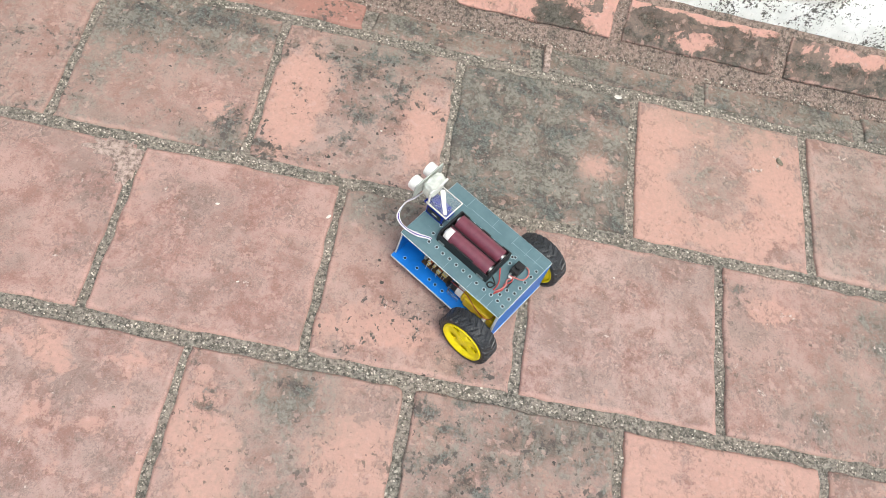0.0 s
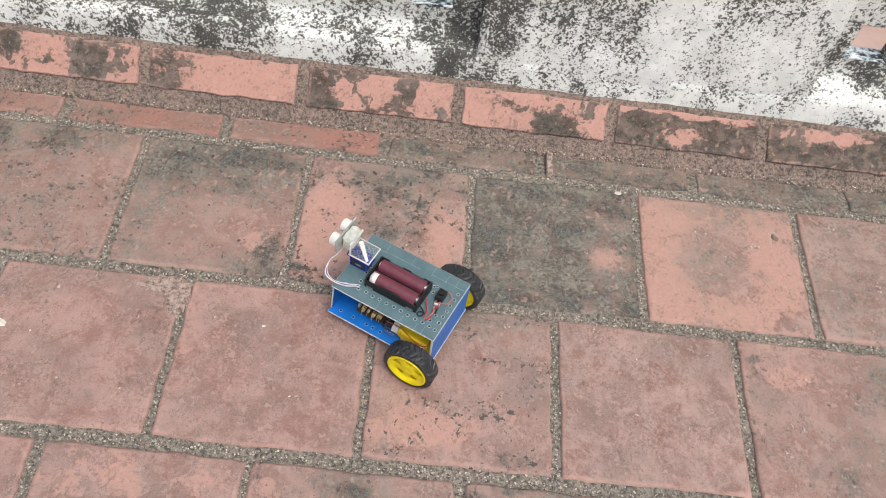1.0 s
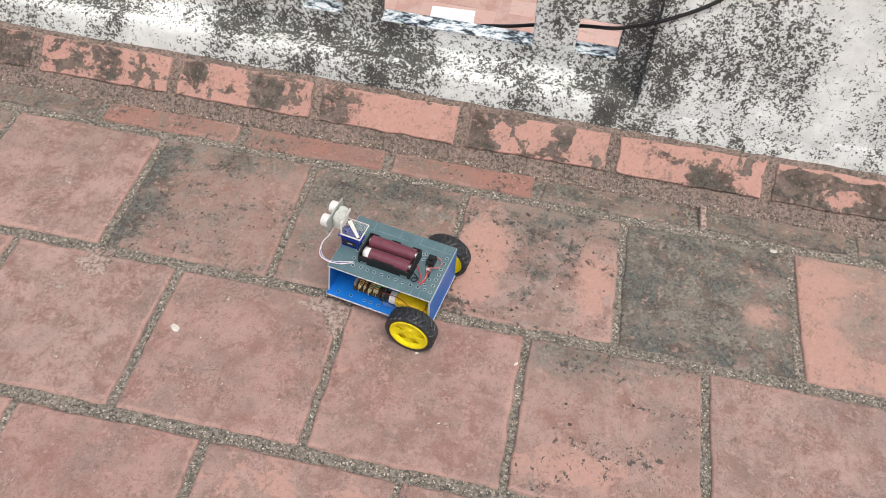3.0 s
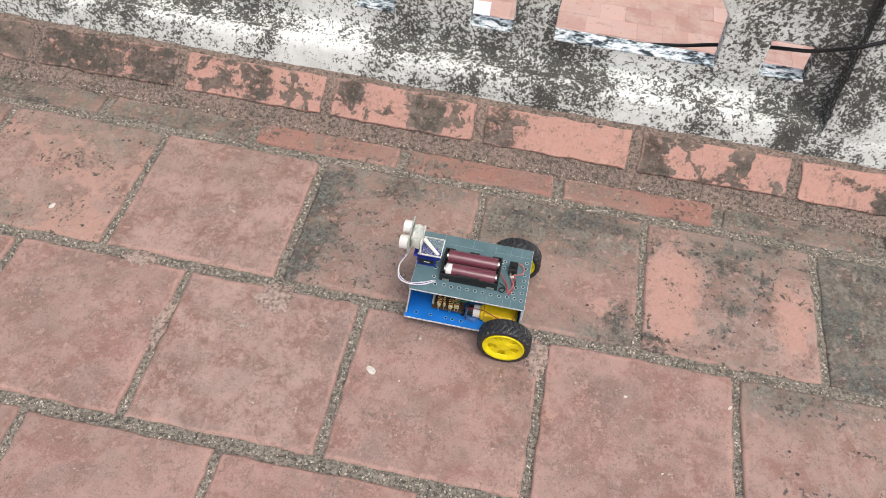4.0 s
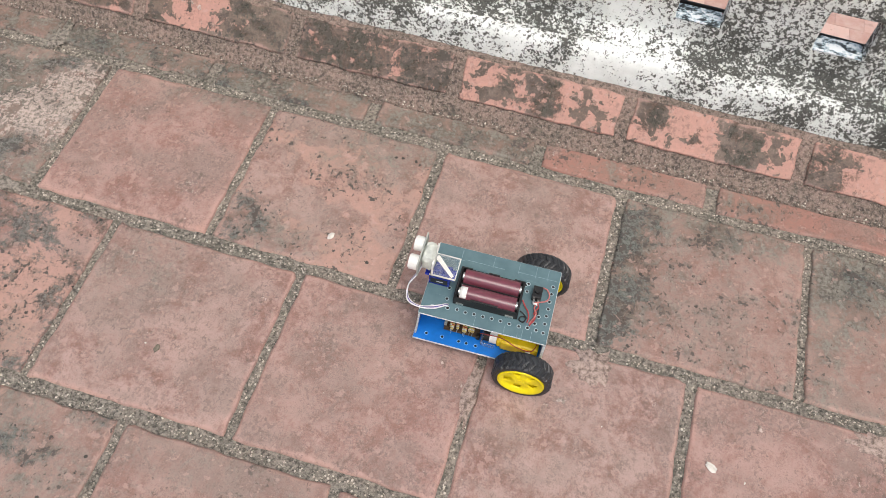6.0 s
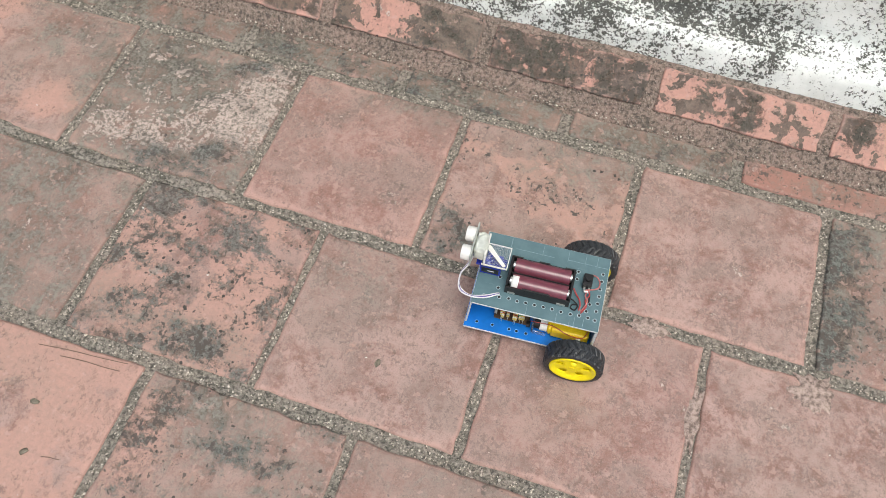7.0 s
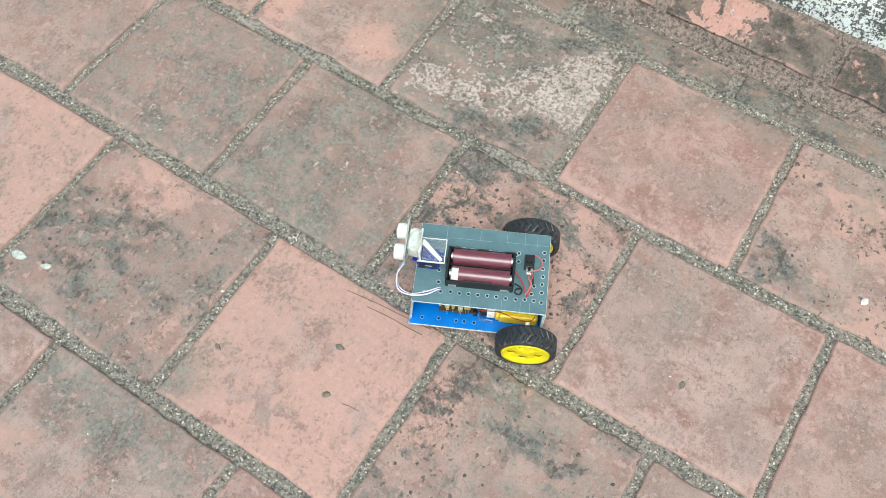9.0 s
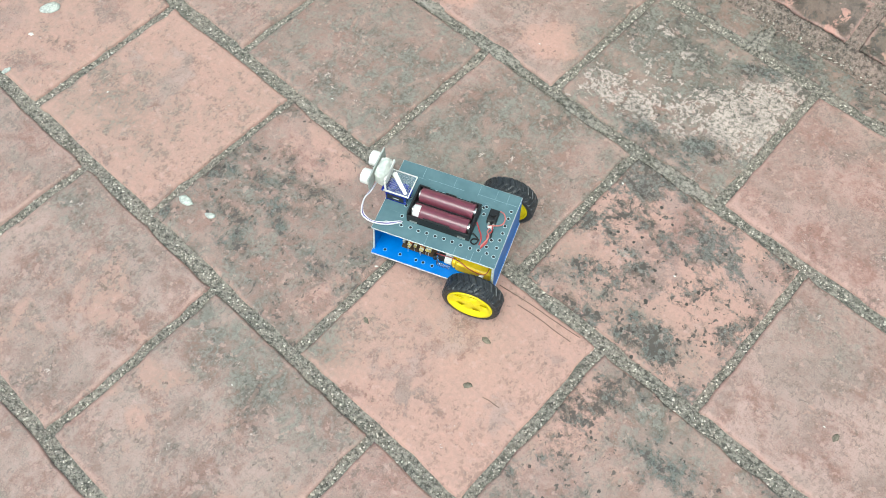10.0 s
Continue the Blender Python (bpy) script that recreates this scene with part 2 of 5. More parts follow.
def make_limewash(name, bias=0.0):
    """Old white limewash over cement, eaten by black mould."""
    m, nt, b = material(name, rough=0.9)
    p = n_place(nt)

    def swing(n, k):
        return n_math(nt, "MULTIPLY", n_math(nt, "SUBTRACT", n, 0.5), k)

    big = n_noise(nt, p, 8, 4, 0.55, 0.4)
    streak = n_noise(nt, n_scaled(nt, p, 1.0, 1.0, 0.3), 22, 5, 0.6, 0.3)
    mid = n_noise(nt, p, 140, 5, 0.62)
    fine = n_noise(nt, p, 320, 4, 0.66)
    lime = n_mix(nt, n_step(nt, n_noise(nt, p, 30, 7, 0.65), 0.36, 0.62), (0.82, 0.85, 0.81), (0.95, 0.975, 0.94))
    dense = n_math(nt, "ADD", n_math(nt, "ADD", swing(big, 1.7), swing(streak, 1.4)), 0.5 + bias)
    k = n_math(nt, "ADD", dense, n_math(nt, "ADD", swing(mid, 2.3), swing(fine, 3.0)))
    xyz = nt.nodes.new("ShaderNodeSeparateXYZ")
    nt.links.new(p, xyz.inputs[0])
    along = n_math(nt, "ADD", xyz.outputs[0], swing(big, 0.25))
    for lo, hi, amount in MOULD_RUNS:
        run = n_math(nt, "MULTIPLY", n_step(nt, along, lo - 0.06, lo + 0.06), n_step(nt, along, hi + 0.06, hi - 0.06))
        k = n_math(nt, "ADD", k, n_math(nt, "MULTIPLY", run, amount))
        dense = n_math(nt, "ADD", dense, n_math(nt, "MULTIPLY", run, amount))
    mould = n_step(nt, k, 0.47, 0.70)
    col = n_mix(nt, n_math(nt, "MULTIPLY", n_step(nt, n_math(nt, "ADD", dense, swing(mid, 0.8)), 0.30, 0.95), 0.6), lime, (0.36, 0.37, 0.335))
    blk = n_mix(nt, n_step(nt, n_math(nt, "ADD", fine, swing(mid, 0.6)), 0.35, 0.7), (0.014, 0.015, 0.013), (0.105, 0.103, 0.09))
    col = n_mix(nt, n_math(nt, "MULTIPLY", mould, 0.95), col, blk)
    flake = n_math(nt, "MULTIPLY", n_step(nt, n_noise(nt, p, 240, 4, 0.6), 0.60, 0.66), n_step(nt, k, 1.5, 0.5))
    col = n_mix(nt, n_math(nt, "MULTIPLY", flake, 0.8), col, (0.80, 0.82, 0.77))
    put(nt, b.inputs["Base Color"], col)
    n_bump(nt, b, n_math(nt, "ADD", n_math(nt, "MULTIPLY", mid, 0.8), n_math(nt, "SUBTRACT", n_math(nt, "MULTIPLY", fine, 0.6), n_math(nt, "MULTIPLY", mould, 0.35))), 0.8, 0.003)
    return m


LIME = make_limewash("mouldy_limewash", -0.02)
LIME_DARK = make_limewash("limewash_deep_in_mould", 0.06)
# black mould, with the shade of the recess put into its colour
MOULD_SHADE = make_limewash("limewash_mouldy_and_shaded", 0.18)
LIME_PIER = make_limewash("limewash_of_the_pier", -0.14)


def make_sill_paint():
    m, nt, b = material("chipped_sill_paint", rough=0.6)
    p = n_scaled(nt, n_place(nt), 0.75, 1.3, 1)
    n1 = n_noise(nt, p, 95, 8, 0.70, 0.2)
    base = n_mix(nt, n_step(nt, n1, 0.43, 0.48), (0.03, 0.036, 0.04), (0.42, 0.52, 0.56))
    base = n_mix(nt, n_step(nt, n1, 0.49, 0.54), base, (0.85, 0.87, 0.87))
    put(nt, b.inputs["Base Color"], base)
    n_bump(nt, b, n1, 0.5, 0.002)
    return m


SILL = make_sill_paint()


def make_yard_tile():
    m, nt, b = material("yard_tile", rough=0.8)
    p = n_place(nt)
    rnd = nt.nodes.new("ShaderNodeObjectInfo").outputs["Random"]
    base = n_mix(nt, rnd, (0.44, 0.255, 0.205), (0.66, 0.44, 0.375))
    base = n_mix(nt, n_math(nt, "MULTIPLY", n_step(nt, n_noise(nt, p, 5, 7, 0.66), 0.38, 0.66), 0.7), base, (0.58, 0.43, 0.375))
    base = n_mix(nt, n_math(nt, "MULTIPLY", n_step(nt, n_noise(nt, p, 14, 6, 0.66), 0.55, 0.68), 0.5), base, (0.36, 0.235, 0.195))
    put(nt, b.inputs["Base Color"], base)
    n_bump(nt, b, n_noise(nt, p, 40, 4), 0.3, 0.004)
    return m


YARD_TILE = make_yard_tile()


def make_ground():
    m, nt, b = material("ground_cement", rough=0.9)
    p = n_place(nt)
    base = n_mix(nt, n_step(nt, n_noise(nt, p, 0.8, 8, 0.65), 0.35, 0.7), (0.42, 0.285, 0.235), (0.52, 0.37, 0.31))
    put(nt, b.inputs["Base Color"], base)
    n_bump(nt, b, n_noise(nt, p, 30, 6), 0.4, 0.01)
    return m


GROUND = make_ground()


def make_plain(name, color, rough, metal=0.0, var=0.15, scale=150, bump=0.1, coat=0.0):
    """Small made parts: a colour with slight blotches and fine scratches."""
    m, nt, b = material(name, color, rough, metal)
    p = n_object(nt)
    n = n_noise(nt, p, scale, 5, 0.6)
    lo = tuple(c * (1 - var) for c in color)
    hi = tuple(min(1, c * (1 + var)) for c in color)
    put(nt, b.inputs["Base Color"], n_mix(nt, n_step(nt, n, 0.3, 0.7), lo, hi))
    put(nt, b.inputs["Roughness"], n_math(nt, "ADD", rough - 0.06, n_math(nt, "MULTIPLY", n, 0.14)))
    if bump:
        n_bump(nt, b, n, bump, 0.0006)
    b.inputs["Coat Weight"].default_value = coat
    return m


def make_deck_film():
    """Grey-teal film on the upper board, scuffed with fine pale lines."""
    m, nt, b = material("grey_teal_film", rough=0.42)
    p = n_object(nt)
    n = n_noise(nt, p, 60, 5, 0.6)
    base = n_mix(nt, n_step(nt, n, 0.3, 0.7), (0.088, 0.155, 0.178), (0.118, 0.195, 0.215))
    s1 = n_noise(nt, n_scaled(nt, p, 8, 260, 1), 3.0, 3, 0.5)
    s2 = n_noise(nt, n_scaled(nt, p, 260, 10, 1), 3.0, 3, 0.5)
    s = n_math(nt, "MAXIMUM", n_step(nt, s1, 0.70, 0.76), n_step(nt, s2, 0.71, 0.77))
    base = n_mix(nt, n_math(nt, "MULTIPLY", s, 0.4), base, (0.45, 0.52, 0.55))
    put(nt, b.inputs["Base Color"], base)
    put(nt, b.inputs["Roughness"], n_math(nt, "ADD", 0.36, n_math(nt, "MULTIPLY", n, 0.16)))
    n_bump(nt, b, n, 0.12, 0.0008)
    return m


DECK = make_deck_film()
TORN = make_plain("torn_film_rim", (0.38, 0.46, 0.49), 0.6, var=0.3, scale=500)
SCRATCH = make_plain("pale_scratch_in_film", (0.24, 0.33, 0.36), 0.6, var=0.3, scale=400)
TORN_BLUE = make_plain("torn_blue_film_rim", (0.20, 0.40, 0.72), 0.6, var=0.3, scale=500)
BLUE = make_plain("blue_film", (0.012, 0.17, 0.60), 0.4, var=0.12, scale=60)
FOAM = make_plain("white_foam_edge", (0.60, 0.63, 0.63), 0.8, var=0.3, scale=400)
RUBBER = make_plain("tyre_rubber", (0.027, 0.029, 0.032), 0.42, var=0.4, scale=300, bump=0.3)
YELLOW = make_plain("yellow_plastic", (0.90, 0.74, 0.004), 0.38, var=0.05)
YELLOW_DARK = make_plain("yellow_gearbox_plastic", (0.86, 0.60, 0.01), 0.42, var=0.08)
BLACK = make_plain("black_plastic", (0.009, 0.009, 0.010), 0.48, var=0.3)
WRAP = make_plain("maroon_wrap", (0.15, 0.036, 0.055), 0.33, var=0.12, coat=0.5, bump=0.03)
STEEL = make_plain("steel", (0.62, 0.62, 0.60), 0.3, 1.0)
WHITE = make_plain("white_plastic", (0.78, 0.77, 0.73), 0.45, var=0.08)
SERVO = make_plain("servo_blue_plastic", (0.012, 0.03, 0.34), 0.25, coat=0.4)
PCB = make_plain("sensor_board_resin", (0.42, 0.44, 0.40), 0.5)
GLUE = make_plain("hot_glue", (0.60, 0.62, 0.56), 0.35, var=0.2, scale=90, bump=0.5)
COPPER_RED = make_plain("red_wire_sheath", (0.42, 0.05, 0.05), 0.45)
PINK_WIRE = make_plain("faded_red_wire_sheath", (0.55, 0.18, 0.16), 0.45)
PURPLE_WIRE = make_plain("purple_wire_sheath", (0.10, 0.06, 0.26), 0.45)
GREY_WIRE = make_plain("grey_wire_sheath", (0.68, 0.66, 0.68), 0.45)
GREEN_WIRE = make_plain("green_wire_sheath", (0.02, 0.25, 0.07), 0.45)
PHENOL = make_plain("brown_phenolic_board", (0.075, 0.045, 0.025), 0.5)
GOLD = make_plain("tan_resistor_lacquer", (0.74, 0.60, 0.20), 0.3)
CABLE = make_plain("black_cable_sheath", (0.014, 0.014, 0.015), 0.5)
CHIP = make_plain("white_stone_chip", (0.66, 0.63, 0.57), 0.7, var=0.15, bump=0.4)
SCRAP = make_plain("pale_cement_scrap", (0.47, 0.48, 0.43), 0.85, var=0.3, scale=400, bump=0.6)
MUD = make_plain("dry_mud", (0.19, 0.165, 0.125), 0.95, var=0.35, scale=300, bump=0.8)
BOARD_WHITE = make_plain("white_sheet", (0.8, 0.8, 0.8), 0.6, var=0.04, scale=5)
DARK_LINE = make_plain("dark_line_brown", (0.16, 0.11, 0.08), 0.8)
RENDER_GREY = make_plain("grey_render", (0.42, 0.40, 0.36), 0.9, var=0.2, scale=3)


def make_clear():
    m, nt, b = material("clear_plastic", (0.92, 0.95, 0.97), 0.12)
    b.inputs["Transmission Weight"].default_value = 0.92
    b.inputs["IOR"].default_value = 1.3
    return m


CLEAR = make_clear()


# ---- mesh helpers ----
def mesh_ob(name, bm, mats, parent=None, label="", smooth=False):
    me = bpy.data.meshes.new(name)
    bm.to_mesh(me)
    bm.free()
    for m in mats if isinstance(mats, (list, tuple)) else [mats]:
        me.materials.append(m)
    if smooth:
        for p in me.polygons:
            p.use_smooth = True
    ob = new(name, me)
    if parent is not None:
        ob.parent = parent
    if label:
        ob["label"] = label
    return ob


def part(name, bm, mat, parent, label="", smooth=False):
    return mesh_ob(name, bm, mat, parent, label, smooth)


def add_box(bm, x0, x1, y0, y1, z0, z1, bevel=0.0, mat=0, seg=2):
    r = bmesh.ops.create_cube(bm, size=1.0)
    vs = r["verts"]
    bmesh.ops.scale(bm, vec=(x1 - x0, y1 - y0, z1 - z0), verts=vs)
    bmesh.ops.translate(bm, vec=((x0 + x1) / 2, (y0 + y1) / 2, (z0 + z1) / 2), verts=vs)
    faces = list({f for v in vs for f in v.link_faces})
    if bevel:
        edges = list({e for v in vs for e in v.link_edges})
        out = bmesh.ops.bevel(bm, geom=edges, offset=bevel, segments=seg, affect="EDGES", profile=0.5)
        faces = list({f for f in faces if f.is_valid} | set(out["faces"]))
    for f in faces:
        if f.is_valid:
            f.material_index = mat
    return faces


def box(x0, x1, y0, y1, z0, z1, bevel=0.0):
    bm = bmesh.new()
    add_box(bm, x0, x1, y0, y1, z0, z1, bevel)
    return bm


def add_rod(bm, a, b, r, seg=16, r2=None, mat=0, bevel=0.0):
    a, b = Vector(a), Vector(b)
    d = b - a
    m = Matrix.Translation((a + b) / 2) @ d.to_track_quat("Z", "Y").to_matrix().to_4x4()
    out = bmesh.ops.create_cone(bm, cap_ends=True, segments=seg, radius1=r, radius2=r if r2 is None else r2, depth=d.length, matrix=m)
    for f in {f for v in out["verts"] for f in v.link_faces}:
        f.material_index = mat
        f.smooth = len(f.verts) == 4
        if len(f.verts) != 4:
            for e in f.edges:
                e.smooth = False
    return out


def rod(a, b, r, seg=16, r2=None):
    bm = bmesh.new()
    add_rod(bm, a, b, r, seg, r2)
    return bm


def spline(points, per=8):
    pts = [Vector(p) for p in points]
    pts = [pts[0] * 2 - pts[1]] + pts + [pts[-1] * 2 - pts[-2]]
    out = []
    for i in range(1, len(pts) - 2):
        a, b, c, d = pts[i - 1:i + 3]
        for k in range(per):
            t = k / per
            out.append(0.5 * (2 * b + (c - a) * t + (2 * a - 5 * b + 4 * c - d) * t * t + (3 * b - a - 3 * c + d) * t ** 3))
    out.append(pts[-2])
    return out


def tube(points, r, seg=8, per=8):
    bm = bmesh.new()
    path = spline(points, per)
    rings = []
    for i, p in enumerate(path):
        d = (path[min(i + 1, len(path) - 1)] - path[max(i - 1, 0)]).normalized()
        side = d.orthogonal().normalized() if i == 0 else (rings[-1][1] - d * rings[-1][1].dot(d)).normalized()
        up = d.cross(side)
        ring = [bm.verts.new(p + r * (side * math.cos(2 * math.pi * k / seg) + up * math.sin(2 * math.pi * k / seg))) for k in range(seg)]
        rings.append((ring, side))
    for (a, _), (b, _) in zip(rings, rings[1:]):
        for k in range(seg):
            f = bm.faces.new((a[k], a[(k + 1) % seg], b[(k + 1) % seg], b[k]))
            f.smooth = True
    bm.faces.new(rings[0][0][::-1])
    bm.faces.new(rings[-1][0])
    return bm


def lathe(profile, seg=48, axis="y"):
    """profile: pairs (radius, along); closed shapes repeat the first pair."""
    bm = bmesh.new()
    rings = []
    for k in range(seg):
        a = 2 * math.pi * k / seg
        rings.append([bm.verts.new((r * math.cos(a), h, r * math.sin(a))) for r, h in profile])
    for k in range(seg):
        p, q = rings[k], rings[(k + 1) % seg]
        for i in range(len(profile) - 1):
            f = bm.faces.new((p[i], p[i + 1], q[i + 1], q[i]))
            f.smooth = True
    bmesh.ops.remove_doubles(bm, verts=bm.verts, dist=1e-7)
    bmesh.ops.recalc_face_normals(bm, faces=bm.faces)
    return bm


def smooth_noise(x, y, z=0.0):
    return noise.noise(Vector((x, y, z)))


def blotch(spec, u, v):
    """Grime, bare clay, cement and grey film at (u, v) of a tile: base levels and soft patches."""
    out = [spec.get("grime", 0.2), spec.get("bare", 0.2), spec.get("cement", 0.05), spec.get("film", 0.15)]
    for kind, cu, cv, ru, rv, gain in spec.get("patches", ()):
        out[kind] += gain * math.exp(-((u - cu) / ru) ** 2 - ((v - cv) / rv) ** 2)
    return [min(1.0, max(0.0, o)) for o in out]


GRIME, BARE, CEM, FILM = 0, 1, 2, 3


def tile_mesh(name, w, h, thick, spec, mat, nx=12, ny=12, seed=0.0, ragged=0.003, round_=0.0018):
    """A worn clay tile about the middle of its top face, ragged at its edges."""
    rim_u, in_u = round_ * 1.6 / w, min(0.011, 0.45 * w / nx) / w
    us = [0.0, rim_u, in_u] + [i / nx for i in range(1, nx)] + [1 - in_u, 1 - rim_u, 1.0]
    rim_v, in_v = round_ * 1.6 / h, min(0.011, 0.45 * h / ny) / h
    vs_ = [0.0, rim_v, in_v] + [i / ny for i in range(1, ny)] + [1 - in_v, 1 - rim_v, 1.0]
    verts, cols, films, faces = [], [], [], []
    crumbs = 0.18 + spec.get("crumbs", 0.3)
    for j, v in enumerate(vs_):
        for i, u in enumerate(us):
            x, y = (u - 0.5) * w, (v - 0.5) * h
            ex = ragged * (smooth_noise(y * 38 + seed, seed * 1.7, 3) + 0.6 * smooth_noise(y * 120, seed, 9))
            ey = ragged * (smooth_noise(x * 38 - seed, seed * 2.3, 5) + 0.6 * smooth_noise(x * 120, seed, 7))
            wx, wy = (2 * abs(u - 0.5)) ** 6, (2 * abs(v - 0.5)) ** 6
            x -= math.copysign(1, u - 0.5) * wx * (ragged * 0.5 + ex)
            y -= math.copysign(1, v - 0.5) * wy * (ragged * 0.5 + ey)
            # knocked-off corners
            c = max(0.0, abs(u - 0.5) + abs(v - 0.5) - 0.975) * max(0.0, -0.1 + 0.9 * smooth_noise(u * 3, v * 3, seed * 3.1))
            x -= math.copysign(c * w, u - 0.5)
            y -= math.copysign(c * h, v - 0.5)
            edge = i in (0, len(us) - 1) or j in (0, len(vs_) - 1)
            z = -round_ if edge else 0.0008 * smooth_noise(x * 14 + seed, y * 14, seed)
            verts.append((x, y, z))
            near = min(u * w, (1 - u) * w, v * h, (1 - v) * h)
            *wear, film = blotch(spec, u, v)
            cols.append(wear + [max(0.0, 1 - near / 0.014)])
            films.append((film, crumbs, 0.0, 1.0))
    nxv = len(us)
    for j in range(len(vs_) - 1):
        for i in range(nxv - 1):
            a = j * nxv + i
            faces.append((a, a + 1, a + nxv + 1, a + nxv))
    rim = list(range(nxv)) + [j * nxv + nxv - 1 for j in range(1, len(vs_))] + [len(verts) - 1 - i for i in range(1, nxv)] + [j * nxv for j in range(len(vs_) - 2, 0, -1)]
    base = len(verts)
    for k in rim:
        x, y, z = verts[k]
        verts.append((x, y, -thick))
        cols.append([0.5, 0.1, 0.1, 0.0])
        films.append((0.5, 0.2, 0.0, 1.0))
    n = len(rim)
    for k in range(n):
        faces.append((rim[(k + 1) % n], rim[k], base + k, base + (k + 1) % n))
    me = bpy.data.meshes.new(name)
    me.from_pydata(verts, [], faces)
    at = me.color_attributes.new("wear", "FLOAT_COLOR", "POINT")
    for k, c in enumerate(cols):
        at.data[k].color = c
    at = me.color_attributes.new("film", "FLOAT_COLOR", "POINT")
    for k, c in enumerate(films):
        at.data[k].color = c
    me.materials.append(mat)
    for p in me.polygons:
        p.use_smooth = True
    return me


def extruded(profile, x0, x1, step, amp, seed=0.0):
    """A profile of (y, z) run along x, its surface uneven by amp."""
    bm = bmesh.new()
    fine = []
    for (a, b), (c, d) in zip(profile, profile[1:]):
        k = max(1, int(math.hypot(c - a, d - b) / step))
        fine += [(a + (c - a) * i / k, b + (d - b) * i / k) for i in range(k)]
    fine.append(profile[-1])
    n = max(1, int((x1 - x0) / step))
    rows = []
    for i in range(n + 1):
        x = x0 + (x1 - x0) * i / n
        row = []
        for y, z in fine:
            d = amp * (noise.noise(Vector((x * 18, y * 18 + seed, z * 18))) + 0.6 * noise.noise(Vector((x * 60, y * 60, z * 60 + seed))))
            row.append(bm.verts.new((x, y + d, z + d * 0.6)))
        rows.append(row)
    for r, q in zip(rows, rows[1:]):
        for k in range(len(fine) - 1):
            bm.faces.new((r[k], q[k], q[k + 1], r[k + 1])).smooth = True
    bmesh.ops.recalc_face_normals(bm, faces=bm.faces)
    return bm


def pierced(outer, holes, y0, y1):
    """A slab in the x-z plane with openings through it."""
    bm = bmesh.new()
    loops = []
    edges = []
    for loop in [outer] + holes:
        vs = [bm.verts.new((x, y0, z)) for x, z in loop]
        loops.append(vs)
        edges += [bm.edges.new((vs[i], vs[(i + 1) % len(vs)])) for i in range(len(vs))]
    front = [g for g in bmesh.ops.triangle_fill(bm, use_beauty=True, use_dissolve=False, edges=edges)["geom"] if isinstance(g, bmesh.types.BMFace)]
    back = {}
    for f in front:
        for v in f.verts:
            if v not in back:
                back[v] = bm.verts.new((v.co.x, y1, v.co.z))
    for f in front:
        bm.faces.new([back[v] for v in reversed(f.verts)])
    for vs in loops:
        for i in range(len(vs)):
            a, b = vs[i], vs[(i + 1) % len(vs)]
            bm.faces.new((a, b, back[b], back[a]))
    bmesh.ops.recalc_face_normals(bm, faces=bm.faces)
    return bm


# ---- the terrace ----
X0, X1, Y0 = -3.3, 2.6, -2.55


def make_floor():
    bm = bmesh.new()
    step = 0.04
    nx, ny = int((X1 - X0) / step), int((0.09 - Y0) / step)
    grid = [[bm.verts.new((X0 + i * step, Y0 + j * step, -0.0040 + 0.0012 * smooth_noise(i * 0.9, j * 0.9))) for i in range(nx + 1)] for j in range(ny + 1)]
    for j in range(ny):
        for i in range(nx):
            bm.faces.new((grid[j][i], grid[j][i + 1], grid[j + 1][i + 1], grid[j + 1][i])).smooth = True
    add_box(bm, X0, X1, Y0, 0.09, -0.25, -0.012)
    ob = mesh_ob("floor", bm, MORTAR)
    return tagged(ob, "terrace floor of worn terracotta tiles in gritty grey mortar", "floor", kind="structure")


floor = make_floor()

# joints between the tiles of each row, from the wall outwards
ROW_Y = [(-0.213, -0.003), (-0.437, -0.231), (-0.672, -0.456), (-0.906, -0.690), (-1.142, -0.922), (-1.374, -1.158), (-1.606, -1.390), (-1.838, -1.622), (-2.07, -1.854), (-2.30, -2.086), (-2.53, -2.316)]
KNOWN = [
    [-1.398, -1.178, -0.930, -0.700, -0.467, -0.230, 0.005, 0.233, 0.466, 0.700, 0.934],
    [-1.515, -1.283, -1.045, -0.809, -0.573, -0.343, -0.111, 0.121, 0.356, 0.583, 0.815],
    [-1.642, -1.411, -1.160, -0.921, -0.682, -0.446, -0.219, 0.013, 0.239, 0.474, 0.704, 0.932],
    [-1.521, -1.280, -1.036, -0.800, -0.566, -0.334, -0.102, 0.130],
    [-1.64, -1.40, -1.165, -0.93, -0.695],
]
P_TILE = 0.2325


def joints(r):
    known = list(KNOWN[r]) if r < len(KNOWN) else [(-1.52 if r % 2 else -1.40)]
    while known[0] > X0 + P_TILE:
        known.insert(0, known[0] - P_TILE)
    while known[-1] < X1 - P_TILE:
        known.append(known[-1] + P_TILE)
    return known


